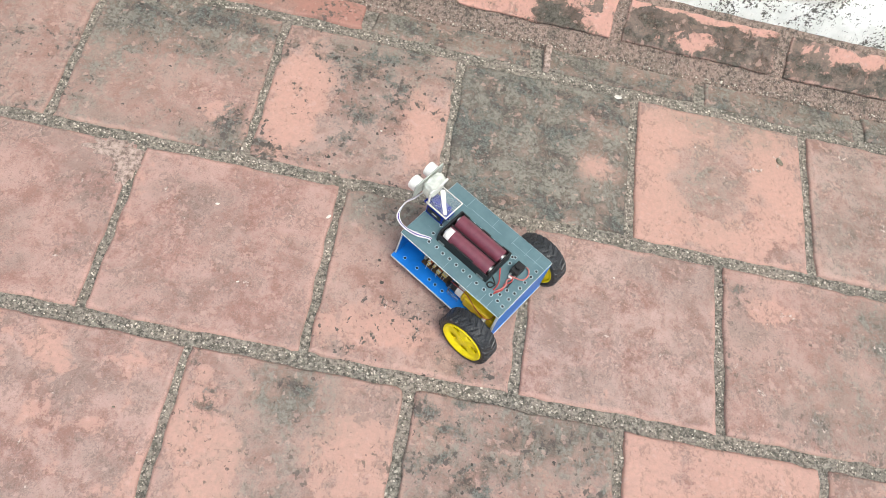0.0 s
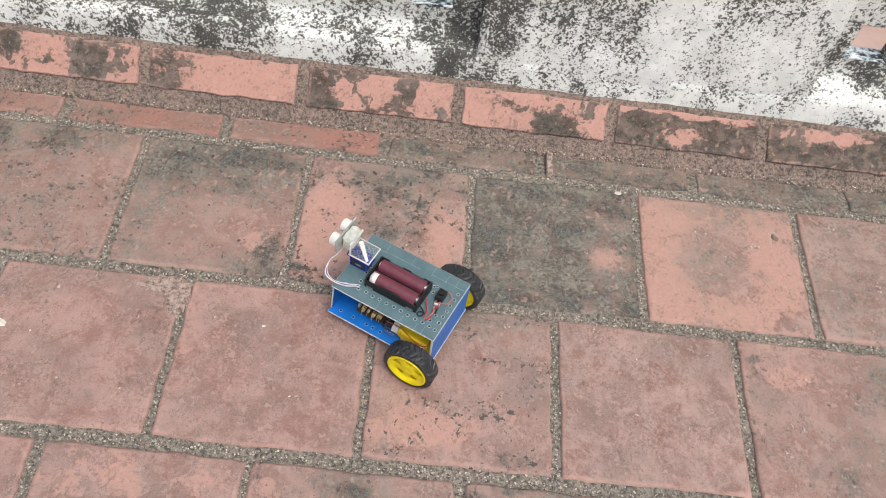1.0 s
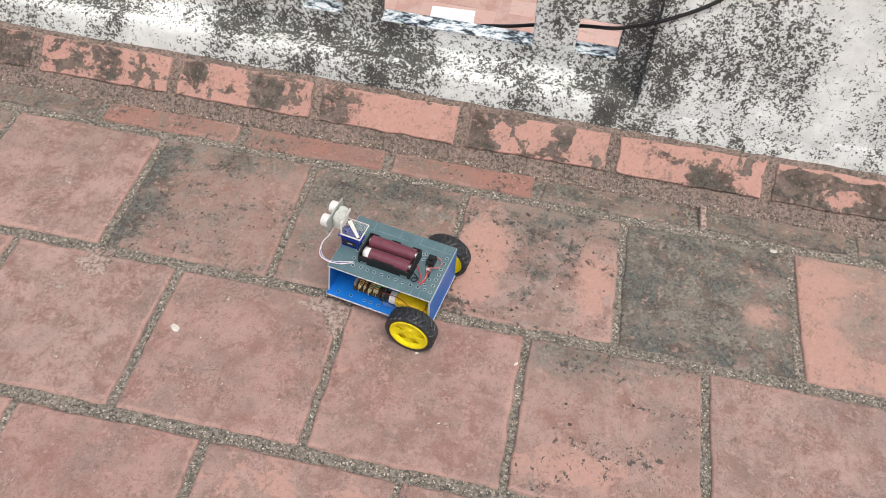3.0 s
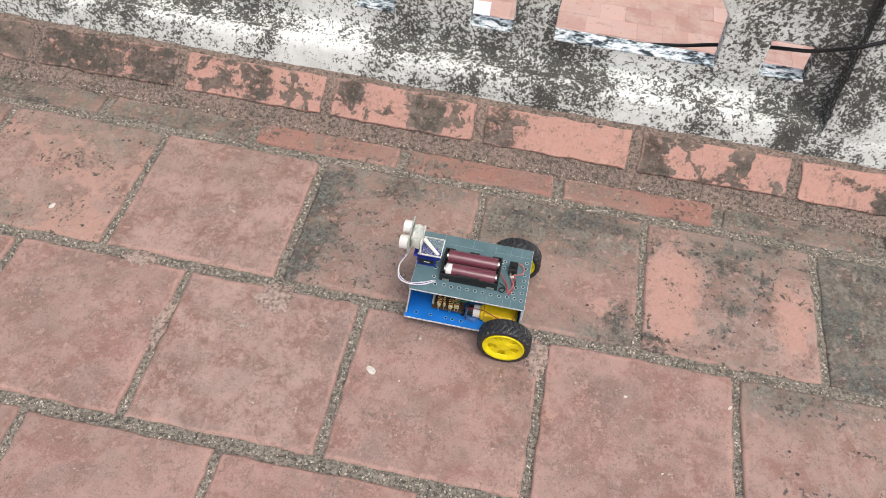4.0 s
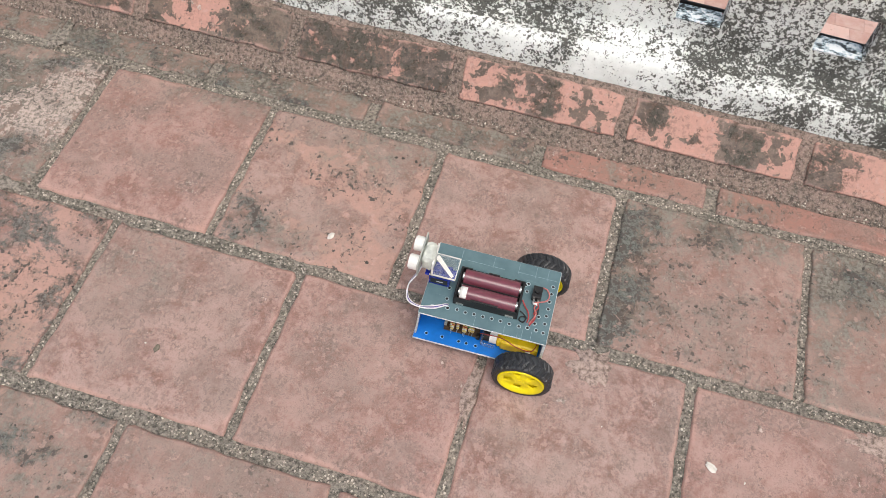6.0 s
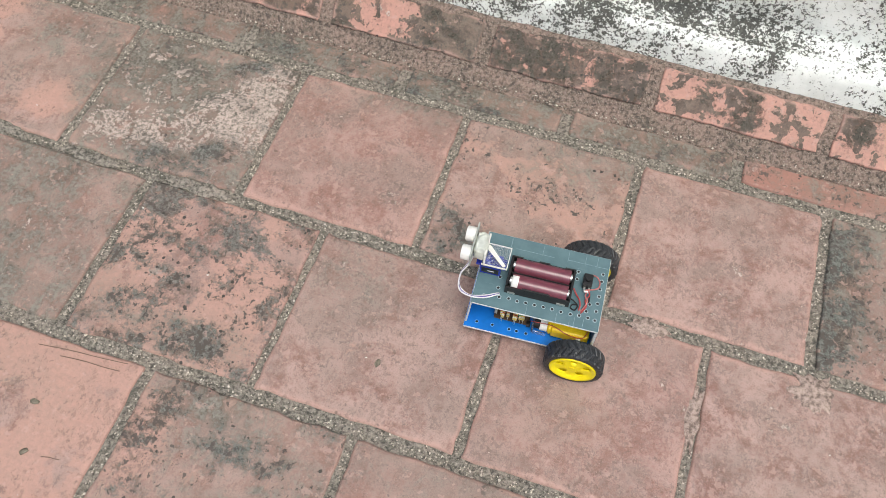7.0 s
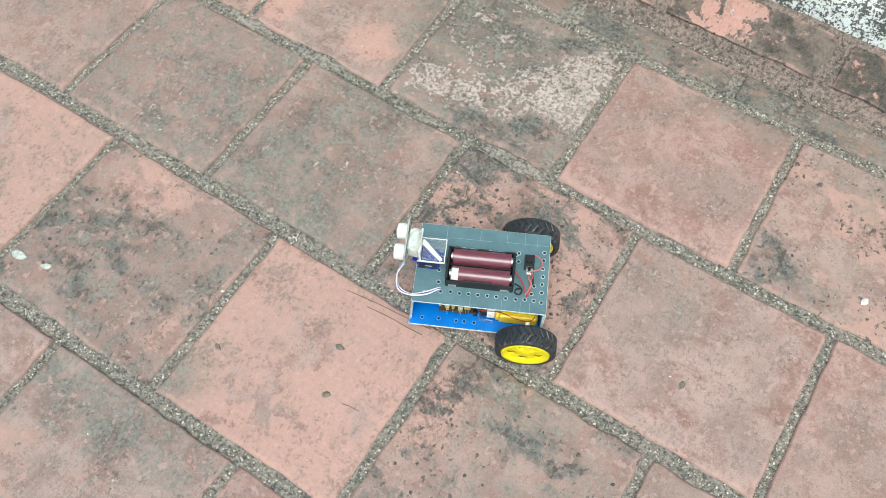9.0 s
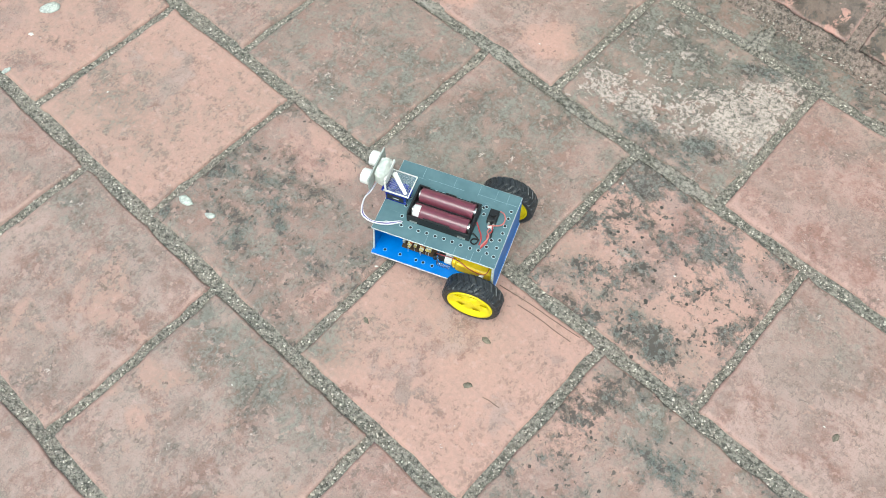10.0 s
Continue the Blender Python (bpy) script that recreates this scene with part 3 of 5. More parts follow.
# what sets single tiles apart: (row, joint at the tile's low-x side) and its blotches
SPECS = {
    (0, -1.631): dict(grime=0.1, bare=0.42, film=0.38, patches=[(BARE, 0.9, 0.2, 0.2, 0.4, 0.3)]),
    (0, -1.398): dict(grime=0.10, bare=0.20, film=0.30, crumbs=0.4, patches=[(BARE, 0.10, 0.45, 0.17, 0.55, 0.62), (BARE, 0.78, 0.22, 0.26, 0.26, 0.32), (FILM, 0.10, 0.45, 0.18, 0.6, -0.32), (FILM, 0.55, 0.78, 0.35, 0.35, 0.22), (FILM, 0.8, 0.2, 0.2, 0.2, -0.25), (FILM, 0.97, 0.6, 0.1, 0.4, 0.4)]),
    (0, -1.178): dict(grime=0.26, bare=0.1, cement=0.20, film=0.62, crumbs=0.6, patches=[(CEM, 0.86, 0.66, 0.17, 0.36, 0.66), (CEM, 0.52, 0.30, 0.38, 0.26, 0.38), (CEM, 0.12, 0.15, 0.18, 0.12, 0.3), (GRIME, 0.72, 0.92, 0.10, 0.09, 0.55), (GRIME, 0.82, 0.24, 0.14, 0.12, 0.5), (GRIME, 0.55, 0.08, 0.2, 0.08, 0.4), (FILM, 0.25, 0.75, 0.35, 0.35, 0.35), (CEM, 0.20, 0.80, 0.07, 0.05, 0.55), (CEM, 0.36, 0.72, 0.05, 0.04, 0.5)]),
    (0, -0.930): dict(grime=0.08, bare=0.10, film=0.10, patches=[(FILM, 0.7, 0.95, 0.5, 0.12, 0.35), (FILM, 0.1, 0.7, 0.2, 0.3, 0.12)]),
    # the first patch here darkens the near edge towards low x
    (0, -0.700): dict(grime=0.18, bare=0.46, film=0.22, crumbs=1.30, patches=[(FILM, 0.25, 0.12, 0.4, 0.16, 0.28), (BARE, 0.28, 0.55, 0.2, 0.25, 0.10), (BARE, 0.85, 0.2, 0.2, 0.22, 0.14), (FILM, 0.75, 0.88, 0.4, 0.2, 0.45), (GRIME, 0.08, 0.25, 0.12, 0.3, 0.25), (GRIME, 0.35, 0.12, 0.3, 0.1, 0.2)]),
    (0, -0.467): dict(grime=0.05, bare=0.04, film=0.06, crumbs=0.12, patches=[(FILM, 0.45, 0.92, 0.4, 0.12, 0.2)]),
    (0, -0.230): dict(grime=0.26, bare=0.06, film=0.36, crumbs=0.80, patches=[(GRIME, 0.06, 0.5, 0.14, 0.6, 0.50), (FILM, 0.08, 0.5, 0.16, 0.6, 0.35), (FILM, 0.6, 0.93, 0.5, 0.13, 0.4), (GRIME, 0.3, 0.92, 0.3, 0.1, 0.2)]),
    (0, 0.005): dict(grime=0.26, bare=0.16, film=0.36, crumbs=0.80, patches=[(FILM, 0.45, 0.88, 0.65, 0.33, 0.55), (GRIME, 0.5, 0.92, 0.5, 0.18, 0.22), (FILM, 0.1, 0.5, 0.15, 0.4, 0.25), (BARE, 0.80, 0.33, 0.16, 0.22, 0.38), (FILM, 0.82, 0.3, 0.15, 0.2, -0.3), (GRIME, 0.90, 0.24, 0.05, 0.07, 0.75), (FILM, 0.88, 0.05, 0.15, 0.1, 0.5)]),
    (0, 0.233): dict(grime=0.34, bare=0.10, film=0.34, crumbs=1.00, patches=[(BARE, 0.16, 0.48, 0.17, 0.45, 0.85), (BARE, 0.88, 0.36, 0.16, 0.45, 0.62), (FILM, 0.15, 0.45, 0.17, 0.5, -0.45), (FILM, 0.90, 0.36, 0.15, 0.4, -0.34), (GRIME, 0.15, 0.45, 0.15, 0.45, -0.28), (GRIME, 0.90, 0.36, 0.13, 0.4, -0.22), (GRIME, 0.52, 0.78, 0.28, 0.3, 0.28), (BARE, 0.6, 0.15, 0.2, 0.15, 0.22), (FILM, 0.55, 0.88, 0.5, 0.18, 0.35), (GRIME, 0.1, 0.02, 0.2, 0.08, 0.45)]),
    (0, 0.466): dict(grime=0.46, bare=0.05, film=1.00, crumbs=0.5, patches=[(BARE, 0.83, 0.42, 0.13, 0.11, 0.95), (GRIME, 0.83, 0.42, 0.14, 0.12, -0.4), (FILM, 0.83, 0.42, 0.13, 0.11, -0.9), (FILM, 0.85, 0.80, 0.12, 0.12, -0.6), (BARE, 0.85, 0.82, 0.09, 0.09, 0.45), (FILM, 0.5, 0.05, 0.5, 0.07, -0.2)]),
    (0, 0.700): dict(grime=0.06, bare=0.52, film=0.10, crumbs=0.3, patches=[(BARE, 0.12, 0.4, 0.14, 0.5, 0.3), (BARE, 0.85, 0.55, 0.14, 0.3, 0.3), (FILM, 0.42, 0.47, 0.20, 0.26, 0.50), (BARE, 0.42, 0.47, 0.2, 0.26, -0.4), (FILM, 0.58, 0.93, 0.45, 0.13, 0.42), (CEM, 0.84, 0.75, 0.05, 0.05, 0.6), (BARE, 0.42, 0.12, 0.4, 0.10, 0.2)]),
    (0, 0.934): dict(grime=0.08, bare=0.14, film=0.34),
    (1, -1.7475): dict(grime=0.06, bare=0.2, film=0.36),
    (1, -1.515): dict(grime=0.08, bare=0.18, film=0.52, crumbs=0.5, patches=[(FILM, 0.8, 0.3, 0.3, 0.4, 0.15), (BARE, 0.2, 0.5, 0.25, 0.3, 0.15)]),
    (1, -1.283): dict(grime=0.08, bare=0.08, film=0.68, crumbs=0.4, patches=[(FILM, 0.85, 0.55, 0.2, 0.5, -0.30), (FILM, 0.05, 0.8, 0.1, 0.3, -0.35), (FILM, 0.5, 0.15, 0.4, 0.2, 0.12)]),
    (1, -1.045): dict(grime=0.40, bare=0.54, film=0.20, crumbs=0.9, patches=[(GRIME, 0.72, 0.17, 0.12, 0.12, 0.5), (FILM, 0.62, 0.14, 0.3, 0.16, 0.4), (BARE, 0.80, 0.40, 0.22, 0.18, 0.35), (GRIME, 0.12, 0.80, 0.16, 0.12, 0.28), (GRIME, 0.75, 0.75, 0.25, 0.14, 0.15), (CEM, 0.30, 0.45, 0.10, 0.06, 0.6), (FILM, 0.1, 0.2, 0.2, 0.3, 0.25), (FILM, 0.45, 0.55, 0.3, 0.25, -0.1)]),
    (1, -0.809): dict(grime=0.10, bare=0.08, film=0.14, crumbs=0.35, patches=[(FILM, 0.2, 0.8, 0.35, 0.3, 0.25), (BARE, 0.5, 0.06, 0.5, 0.08, 0.2)]),
    (1, -0.573): dict(grime=0.06, bare=0.06, film=0.15, crumbs=0.2, patches=[(FILM, 0.93, 0.4, 0.14, 0.6, -0.34), (FILM, 0.5, 0.6, 0.35, 0.4, 0.10)]),
    (1, -0.343): dict(grime=0.05, bare=0.06, film=0.10, crumbs=0.15, patches=[(FILM, 0.5, 0.5, 0.4, 0.4, 0.08), (FILM, 0.06, 0.5, 0.1, 0.6, -0.15)]),
    (1, -0.111): dict(grime=0.08, bare=0.05, film=0.12, crumbs=0.35),
    (1, 0.121): dict(grime=0.04, bare=0.14, film=0.08, crumbs=0.2, patches=[(BARE, 0.04, 0.6, 0.06, 0.6, 0.3), (BARE, 0.25, 0.95, 0.3, 0.06, 0.2)]),
    (1, 0.356): dict(grime=0.16, bare=0.12, film=0.26, crumbs=1.10, patches=[(BARE, 0.45, 0.20, 0.38, 0.15, 0.5), (FILM, 0.45, 0.2, 0.4, 0.15, -0.2), (BARE, 0.08, 0.6, 0.07, 0.4, 0.3), (FILM, 0.3, 0.94, 0.5, 0.12, 0.5), (GRIME, 0.15, 0.95, 0.3, 0.08, 0.3), (GRIME, 0.72, 0.05, 0.2, 0.07, 0.4)]),
    (1, 0.583): dict(grime=0.05, bare=0.08, film=0.10, crumbs=0.25, patches=[(BARE, 0.4, 0.06, 0.5, 0.06, 0.25)]),
    (1, 0.815): dict(grime=0.10, bare=0.18, film=0.24, crumbs=0.5, patches=[(BARE, 0.30, 0.76, 0.22, 0.18, 0.45), (FILM, 0.30, 0.76, 0.2, 0.2, -0.2), (FILM, 0.92, 0.82, 0.2, 0.2, 0.6), (GRIME, 0.06, 0.9, 0.08, 0.12, 0.45), (FILM, 0.65, 0.30, 0.3, 0.25, 0.3)]),
    (2, -1.8745): dict(grime=0.08, bare=0.62, film=0.30, crumbs=0.3),
    (2, -1.642): dict(grime=0.04, bare=0.80, film=0.26, crumbs=0.25, patches=[(FILM, 0.3, 0.3, 0.35, 0.35, 0.22), (BARE, 0.35, 0.45, 0.3, 0.3, -0.25), (FILM, 0.9, 0.9, 0.15, 0.2, 0.1)]),
    (2, -1.411): dict(grime=0.28, bare=0.22, film=0.55, crumbs=0.7, patches=[(GRIME, 0.12, 0.35, 0.25, 0.4, 0.16), (BARE, 0.35, 0.88, 0.32, 0.16, 0.55), (FILM, 0.35, 0.86, 0.3, 0.16, -0.4), (BARE, 0.86, 0.25, 0.14, 0.2, 0.3), (FILM, 0.88, 0.3, 0.1, 0.2, -0.2)]),
    (2, -1.160): dict(grime=0.05, bare=0.70, film=0.14, crumbs=0.25, patches=[(FILM, 0.03, 0.08, 0.16, 0.16, 0.5), (FILM, 0.35, 0.7, 0.4, 0.3, 0.14), (BARE, 0.25, 0.25, 0.3, 0.3, -0.22), (FILM, 0.2, 0.3, 0.25, 0.25, 0.1)]),
    (2, -0.921): dict(grime=0.32, bare=0.30, film=0.40, crumbs=0.8, patches=[(BARE, 0.10, 0.70, 0.12, 0.3, 0.45), (FILM, 0.1, 0.7, 0.1, 0.3, -0.3), (GRIME, 0.16, 0.80, 0.07, 0.10, 0.4), (FILM, 0.35, 0.9, 0.3, 0.14, 0.35), (FILM, 0.8, 0.5, 0.35, 0.5, 0.12), (BARE, 0.35, 0.35, 0.25, 0.25, 0.14)]),
    (2, -0.682): dict(grime=0.14, bare=0.16, film=0.32, crumbs=0.5, patches=[(BARE, 0.2, 0.8, 0.2, 0.2, 0.2)]),
    (2, -0.446): dict(grime=0.05, bare=0.12, film=0.12, crumbs=0.2, patches=[(FILM, 0.3, 0.9, 0.5, 0.1, 0.2)]),
    (2, -0.219): dict(grime=0.05, bare=0.15, film=0.10, crumbs=0.2),
    (2, 0.013): dict(grime=0.04, bare=0.34, film=0.08, crumbs=0.2),
    (2, 0.239): dict(grime=0.20, bare=0.36, film=0.2, crumbs=0.6, patches=[(BARE, 0.16, 0.55, 0.2, 0.45, 0.4), (BARE, 0.82, 0.55, 0.18, 0.4, 0.42), (BARE, 0.5, 0.5, 0.14, 0.5, -0.3), (FILM, 0.50, 0.88, 0.25, 0.16, 0.55), (GRIME, 0.52, 0.93, 0.16, 0.08, 0.35), (GRIME, 0.10, 0.72, 0.06, 0.06, 0.5), (FILM, 0.48, 0.4, 0.14, 0.45, 0.3)]),
    (2, 0.474): dict(grime=0.36, bare=0.26, film=0.46, crumbs=0.8, patches=[(BARE, 0.85, 0.5, 0.14, 0.16, 0.55), (FILM, 0.85, 0.5, 0.14, 0.16, -0.4), (FILM, 0.75, 0.9, 0.3, 0.15, 0.35), (GRIME, 0.3, 0.55, 0.15, 0.15, 0.2)]),
    (2, 0.704): dict(grime=0.04, bare=0.72, film=0.10, crumbs=0.25),
    (3, -1.7535): dict(grime=0.05, bare=0.2, film=0.3),
    (3, -1.521): dict(grime=0.06, bare=0.22, film=0.30, crumbs=0.4, patches=[(FILM, 0.15, 0.85, 0.25, 0.2, 0.25), (BARE, 0.6, 0.3, 0.3, 0.3, 0.15)]),
    (3, -1.280): dict(grime=0.08, bare=0.22, film=0.30, crumbs=0.5, patches=[(FILM, 0.4, 0.88, 0.5, 0.2, 0.42), (BARE, 0.3, 0.4, 0.3, 0.3, 0.12)]),
    (3, -1.036): dict(grime=0.1, bare=0.3, film=0.25),
}


def lay_floor_tiles():
    rnd = random.Random(5)
    for r, (ya, yb) in enumerate(ROW_Y):
        js = joints(r)
        for a, b in zip(js, js[1:]):
            near = [k for k in SPECS if k[0] == r and abs(k[1] - a) < 0.004]
            spec = SPECS[near[0]] if near else dict(grime=rnd.uniform(0.04, 0.16), bare=rnd.uniform(0.08, 0.3), film=rnd.uniform(0.15, 0.45))
            if not near:
                rnd.random()
            g = 0.0042 + rnd.uniform(-0.0008, 0.0008)
            w, h = b - a - 2 * g, yb - ya + 0.005 - rnd.uniform(0, 0.002)
            n = 14 if -2.0 < a < 1.2 and r < 5 else 6
            me = tile_mesh("tile", w, h, 0.02, spec, TERRACOTTA, n, n, seed=rnd.uniform(0, 90))
            ob = new("tile", me)
            ob.parent = floor
            ob.matrix_basis = pose((a + b) / 2 + rnd.uniform(-0.001, 0.001), (ya + yb) / 2, rnd.uniform(-0.0008, 0.0008), rnd.uniform(-0.3, 0.3), rnd.uniform(-0.3, 0.3), rnd.uniform(-0.4, 0.4))


def lay_brick_course():
    """A narrow course of cut bricks between the floor tiles and the skirting."""
    rnd = random.Random(8)
    x = -0.347 - 13 * 0.2275
    while x < X1 - 0.24:
        red = -0.36 < x < 0.2
        spec = dict(grime=rnd.uniform(0.22, 0.30) if red else rnd.uniform(0.24, 0.4), bare=rnd.uniform(0.4, 0.6) if red else 0.12, film=0.2 if red else 0.66, crumbs=0.8,
                    patches=[(FILM, rnd.random(), 0.5, 0.25, 0.6, 0.35), (BARE, rnd.random(), 0.6, 0.25, 0.6, 0.3 if red else 0.22)])
        me = tile_mesh("brick", 0.2145, 0.042, 0.02, spec, BRICK, 14, 4, seed=rnd.uniform(0, 90), ragged=0.0035)
        ob = new("brick", me)
        ob.parent = floor
        ob.matrix_basis = pose(x + 0.1135, 0.034, rnd.uniform(-0.0015, 0.001), rnd.uniform(-1, 1), 0, rnd.uniform(-0.4, 0.4))
        x += 0.2275


def scatter_grit():
    """Coarse sand and pebbles standing out of the mortar joints."""
    rnd = random.Random(3)
    bm = bmesh.new()
    bmesh.ops.create_icosphere(bm, subdivisions=1, radius=1.0)
    bv = [v.co.copy() for v in bm.verts]
    bf = [[v.index for v in f.verts] for f in bm.faces]
    bm.free()
    verts, faces = [], []

    def stone(x, y, z, r):
        q = Euler((rnd.uniform(0, 6), rnd.uniform(0, 6), rnd.uniform(0, 6))).to_matrix()
        s = Vector((r * rnd.uniform(0.7, 1.4), r * rnd.uniform(0.7, 1.2), r * rnd.uniform(0.5, 0.8)))
        k = len(verts)
        for v in bv:
            p = q @ Vector((v.x * s.x, v.y * s.y, v.z * s.z))
            verts.append((p.x + x, p.y + y, p.z * 0.7 + z))
        faces.extend([tuple(i + k for i in f) for f in bf])

    lo, hi = -1.95, 1.3
    for r in range(5):
        ya, yb = ROW_Y[r]
        top = yb + 0.009
        for _ in range(2600):
            stone(rnd.uniform(lo, hi), top + rnd.gauss(0, 0.0040), -0.0035, rnd.uniform(0.0006, 0.0017))
        for a in joints(r):
            if lo < a < hi:
                for _ in range(170):
                    stone(a + rnd.gauss(0, 0.0030), rnd.uniform(ya, yb), -0.0035, rnd.uniform(0.0006, 0.0017))
    for _ in range(1500):
        stone(rnd.uniform(lo, hi), rnd.uniform(0.054, 0.066), 0.0006, rnd.uniform(0.0006, 0.0018))
    me = bpy.data.meshes.new("grit")
    me.from_pydata(verts, [], faces)
    me.materials.append(GRIT)
    for p in me.polygons:
        p.use_smooth = True
    ob = new("grit", me)
    ob.parent = floor
    tagged(ob, "grey and cream grit in the mortar joints", kind="stuff")


def mortar_patch(x, y, rx, ry, seed, mat):
    """A smear of mortar over a joint or a broken tile corner."""
    bm = bmesh.new()
    n = 40
    c = bm.verts.new((0, 0, 0.0014))
    mid, rim = [], []
    for k in range(n):
        a = 2 * math.pi * k / n
        f = 1 + 0.7 * smooth_noise(math.cos(a) * 2.2 + seed, math.sin(a) * 2.2, seed) + 0.3 * smooth_noise(math.cos(a) * 6 + seed, math.sin(a) * 6, seed)
        mid.append(bm.verts.new((0.85 * f * rx * math.cos(a), 0.85 * f * ry * math.sin(a), 0.0012 + 0.0005 * smooth_noise(k * 0.7, seed))))
        rim.append(bm.verts.new((f * rx * math.cos(a), f * ry * math.sin(a), -0.001)))
    for k in range(n):
        j = (k + 1) % n
        bm.faces.new((c, mid[k], mid[j])).smooth = True
        bm.faces.new((mid[k], rim[k], rim[j], mid[j])).smooth = True
    ob = part("mortar_patch", bm, mat, floor, "pale rough mortar smeared over a joint")
    ob.location = (x, y, 0)


def make_patch_mat(name, dark, light):
    m, nt, b = material(name, rough=0.95)
    p = n_place(nt)
    n2 = n_noise(nt, p, 190, 7, 0.75)
    put(nt, b.inputs["Base Color"], n_mix(nt, n_step(nt, n2, 0.36, 0.60), dark, light))
    n_bump(nt, b, n2, 0.9, 0.003)
    return m


PATCH = make_patch_mat("pale_mortar", (0.17, 0.125, 0.105), (0.52, 0.40, 0.345))
GREY_PATCH = make_mortar("bleached_mortar", (0.080, 0.074, 0.061), (0.40, 0.36, 0.305), (0.42, 0.35, 0.30), 0.5)


# ---- the parapet ----
def make_skirting():
    prof = [(0.048, -0.008), (0.062, 0.0008), (0.0735, 0.0085), (0.125, 0.0525), (0.140, 0.058), (0.16, 0.058), (0.16, -0.02)]
    ob = mesh_ob("skirting", extruded(prof, X0, X1, 0.012, 0.0012, 4.0), SKIRT_MORTAR)
    tagged(ob, "sloping mortar skirting faced with clay tiles along the parapet foot", "skirting", kind="structure")
    rnd = random.Random(21)
    slope = math.degrees(math.atan2(0.0395, 0.0485))
    special = {
        -4: dict(grime=0.42, bare=0.12, film=0.3, crumbs=0.8, patches=[(BARE, 0.34, 0.55, 0.20, 0.55, 0.85), (GRIME, 0.34, 0.55, 0.2, 0.5, -0.42), (FILM, 0.34, 0.5, 0.2, 0.5, -0.3), (GRIME, 0.68, 0.6, 0.15, 0.4, 0.2)]),
        -3: dict(grime=0.54, bare=0.27, film=0.0, crumbs=1.0, patches=[(BARE, 0.6, 0.6, 0.15, 0.2, 0.1), (GRIME, 0.35, 0.45, 0.2, 0.3, 0.15)]),
        -2: dict(grime=0.12, bare=0.62, patches=[(GRIME, 0.3, 0.6, 0.16, 0.5, 0.36), (GRIME, 0.55, 0.5, 0.08, 0.7, 0.6), (BARE, 0.45, 0.5, 0.2, 0.6, -0.35), (GRIME, 0.8, 0.4, 0.06, 0.15, 0.4)]),
        -1: dict(grime=0.10, bare=0.66, patches=[(GRIME, 0.12, 0.8, 0.12, 0.5, 0.6), (BARE, 0.12, 0.8, 0.12, 0.5, -0.6), (GRIME, 0.4, 0.45, 0.05, 0.25, 0.6), (GRIME, 0.68, 0.5, 0.12, 0.8, 0.65), (BARE, 0.68, 0.5, 0.12, 0.8, -0.6), (GRIME, 0.9, 0.85, 0.15, 0.12, 0.2)]),
        0: dict(grime=0.06, bare=0.80, patches=[(GRIME, 0.1, 0.5, 0.2, 0.9, 0.5), (BARE, 0.1, 0.5, 0.2, 0.9, -0.55), (GRIME, 0.55, 0.95, 0.3, 0.1, 0.15)]),
        1: dict(grime=0.10, bare=0.66, patches=[(GRIME, 0.1, 0.5, 0.11, 0.9, 0.6), (BARE, 0.1, 0.5, 0.11, 0.9, -0.6), (GRIME, 0.67, 0.55, 0.1, 0.6, 0.6), (BARE, 0.67, 0.6, 0.1, 0.6, -0.55), (GRIME, 0.45, 0.1, 0.25, 0.15, 0.4)]),
        2: dict(grime=0.08, bare=0.72, patches=[(GRIME, 0.62, 0.35, 0.18, 0.4, 0.75), (BARE, 0.62, 0.35, 0.18, 0.4, -0.65), (GRIME, 0.3, 0.65, 0.12, 0.12, 0.5), (GRIME, 0.7, 0.05, 0.3, 0.12, 0.4)]),
        3: dict(grime=0.55, bare=0.18, patches=[(BARE, 0.5, 0.95, 0.6, 0.1, 0.75), (GRIME, 0.5, 0.97, 0.6, 0.1, -0.5), (BARE, 0.45, 0.35, 0.1, 0.25, 0.75), (GRIME, 0.45, 0.35, 0.1, 0.25, -0.5)]),
        4: dict(grime=0.50, bare=0.22, patches=[(BARE, 0.4, 0.8, 0.35, 0.15, 0.65), (GRIME, 0.4, 0.8, 0.35, 0.15, -0.45)]),
    }
    for k in range(-14, 10):
        x = -0.016 + k * 0.2285
        if x < X0 + 0.01 or x + 0.23 > X1:
            continue
        spec = special.get(k, dict(film=0.08, grime=rnd.uniform(0.3, 0.55), bare=rnd.uniform(0.25, 0.5)))
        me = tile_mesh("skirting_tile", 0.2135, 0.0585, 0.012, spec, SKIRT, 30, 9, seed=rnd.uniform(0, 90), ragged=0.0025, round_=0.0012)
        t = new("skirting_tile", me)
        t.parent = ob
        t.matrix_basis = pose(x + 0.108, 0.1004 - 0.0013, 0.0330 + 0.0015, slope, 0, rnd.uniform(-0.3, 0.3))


BIG_HOLE = [(0.06, 0.142), (0.288, 0.142), (0.284, 0.218), (0.232, 0.30), (0.118, 0.30), (0.062, 0.218)]


def square_hole(x0, x1, z0=0.142, z1=0.198):
    return [(x0, z0), (x1, z0), (x1, z1), (x0, z1)]


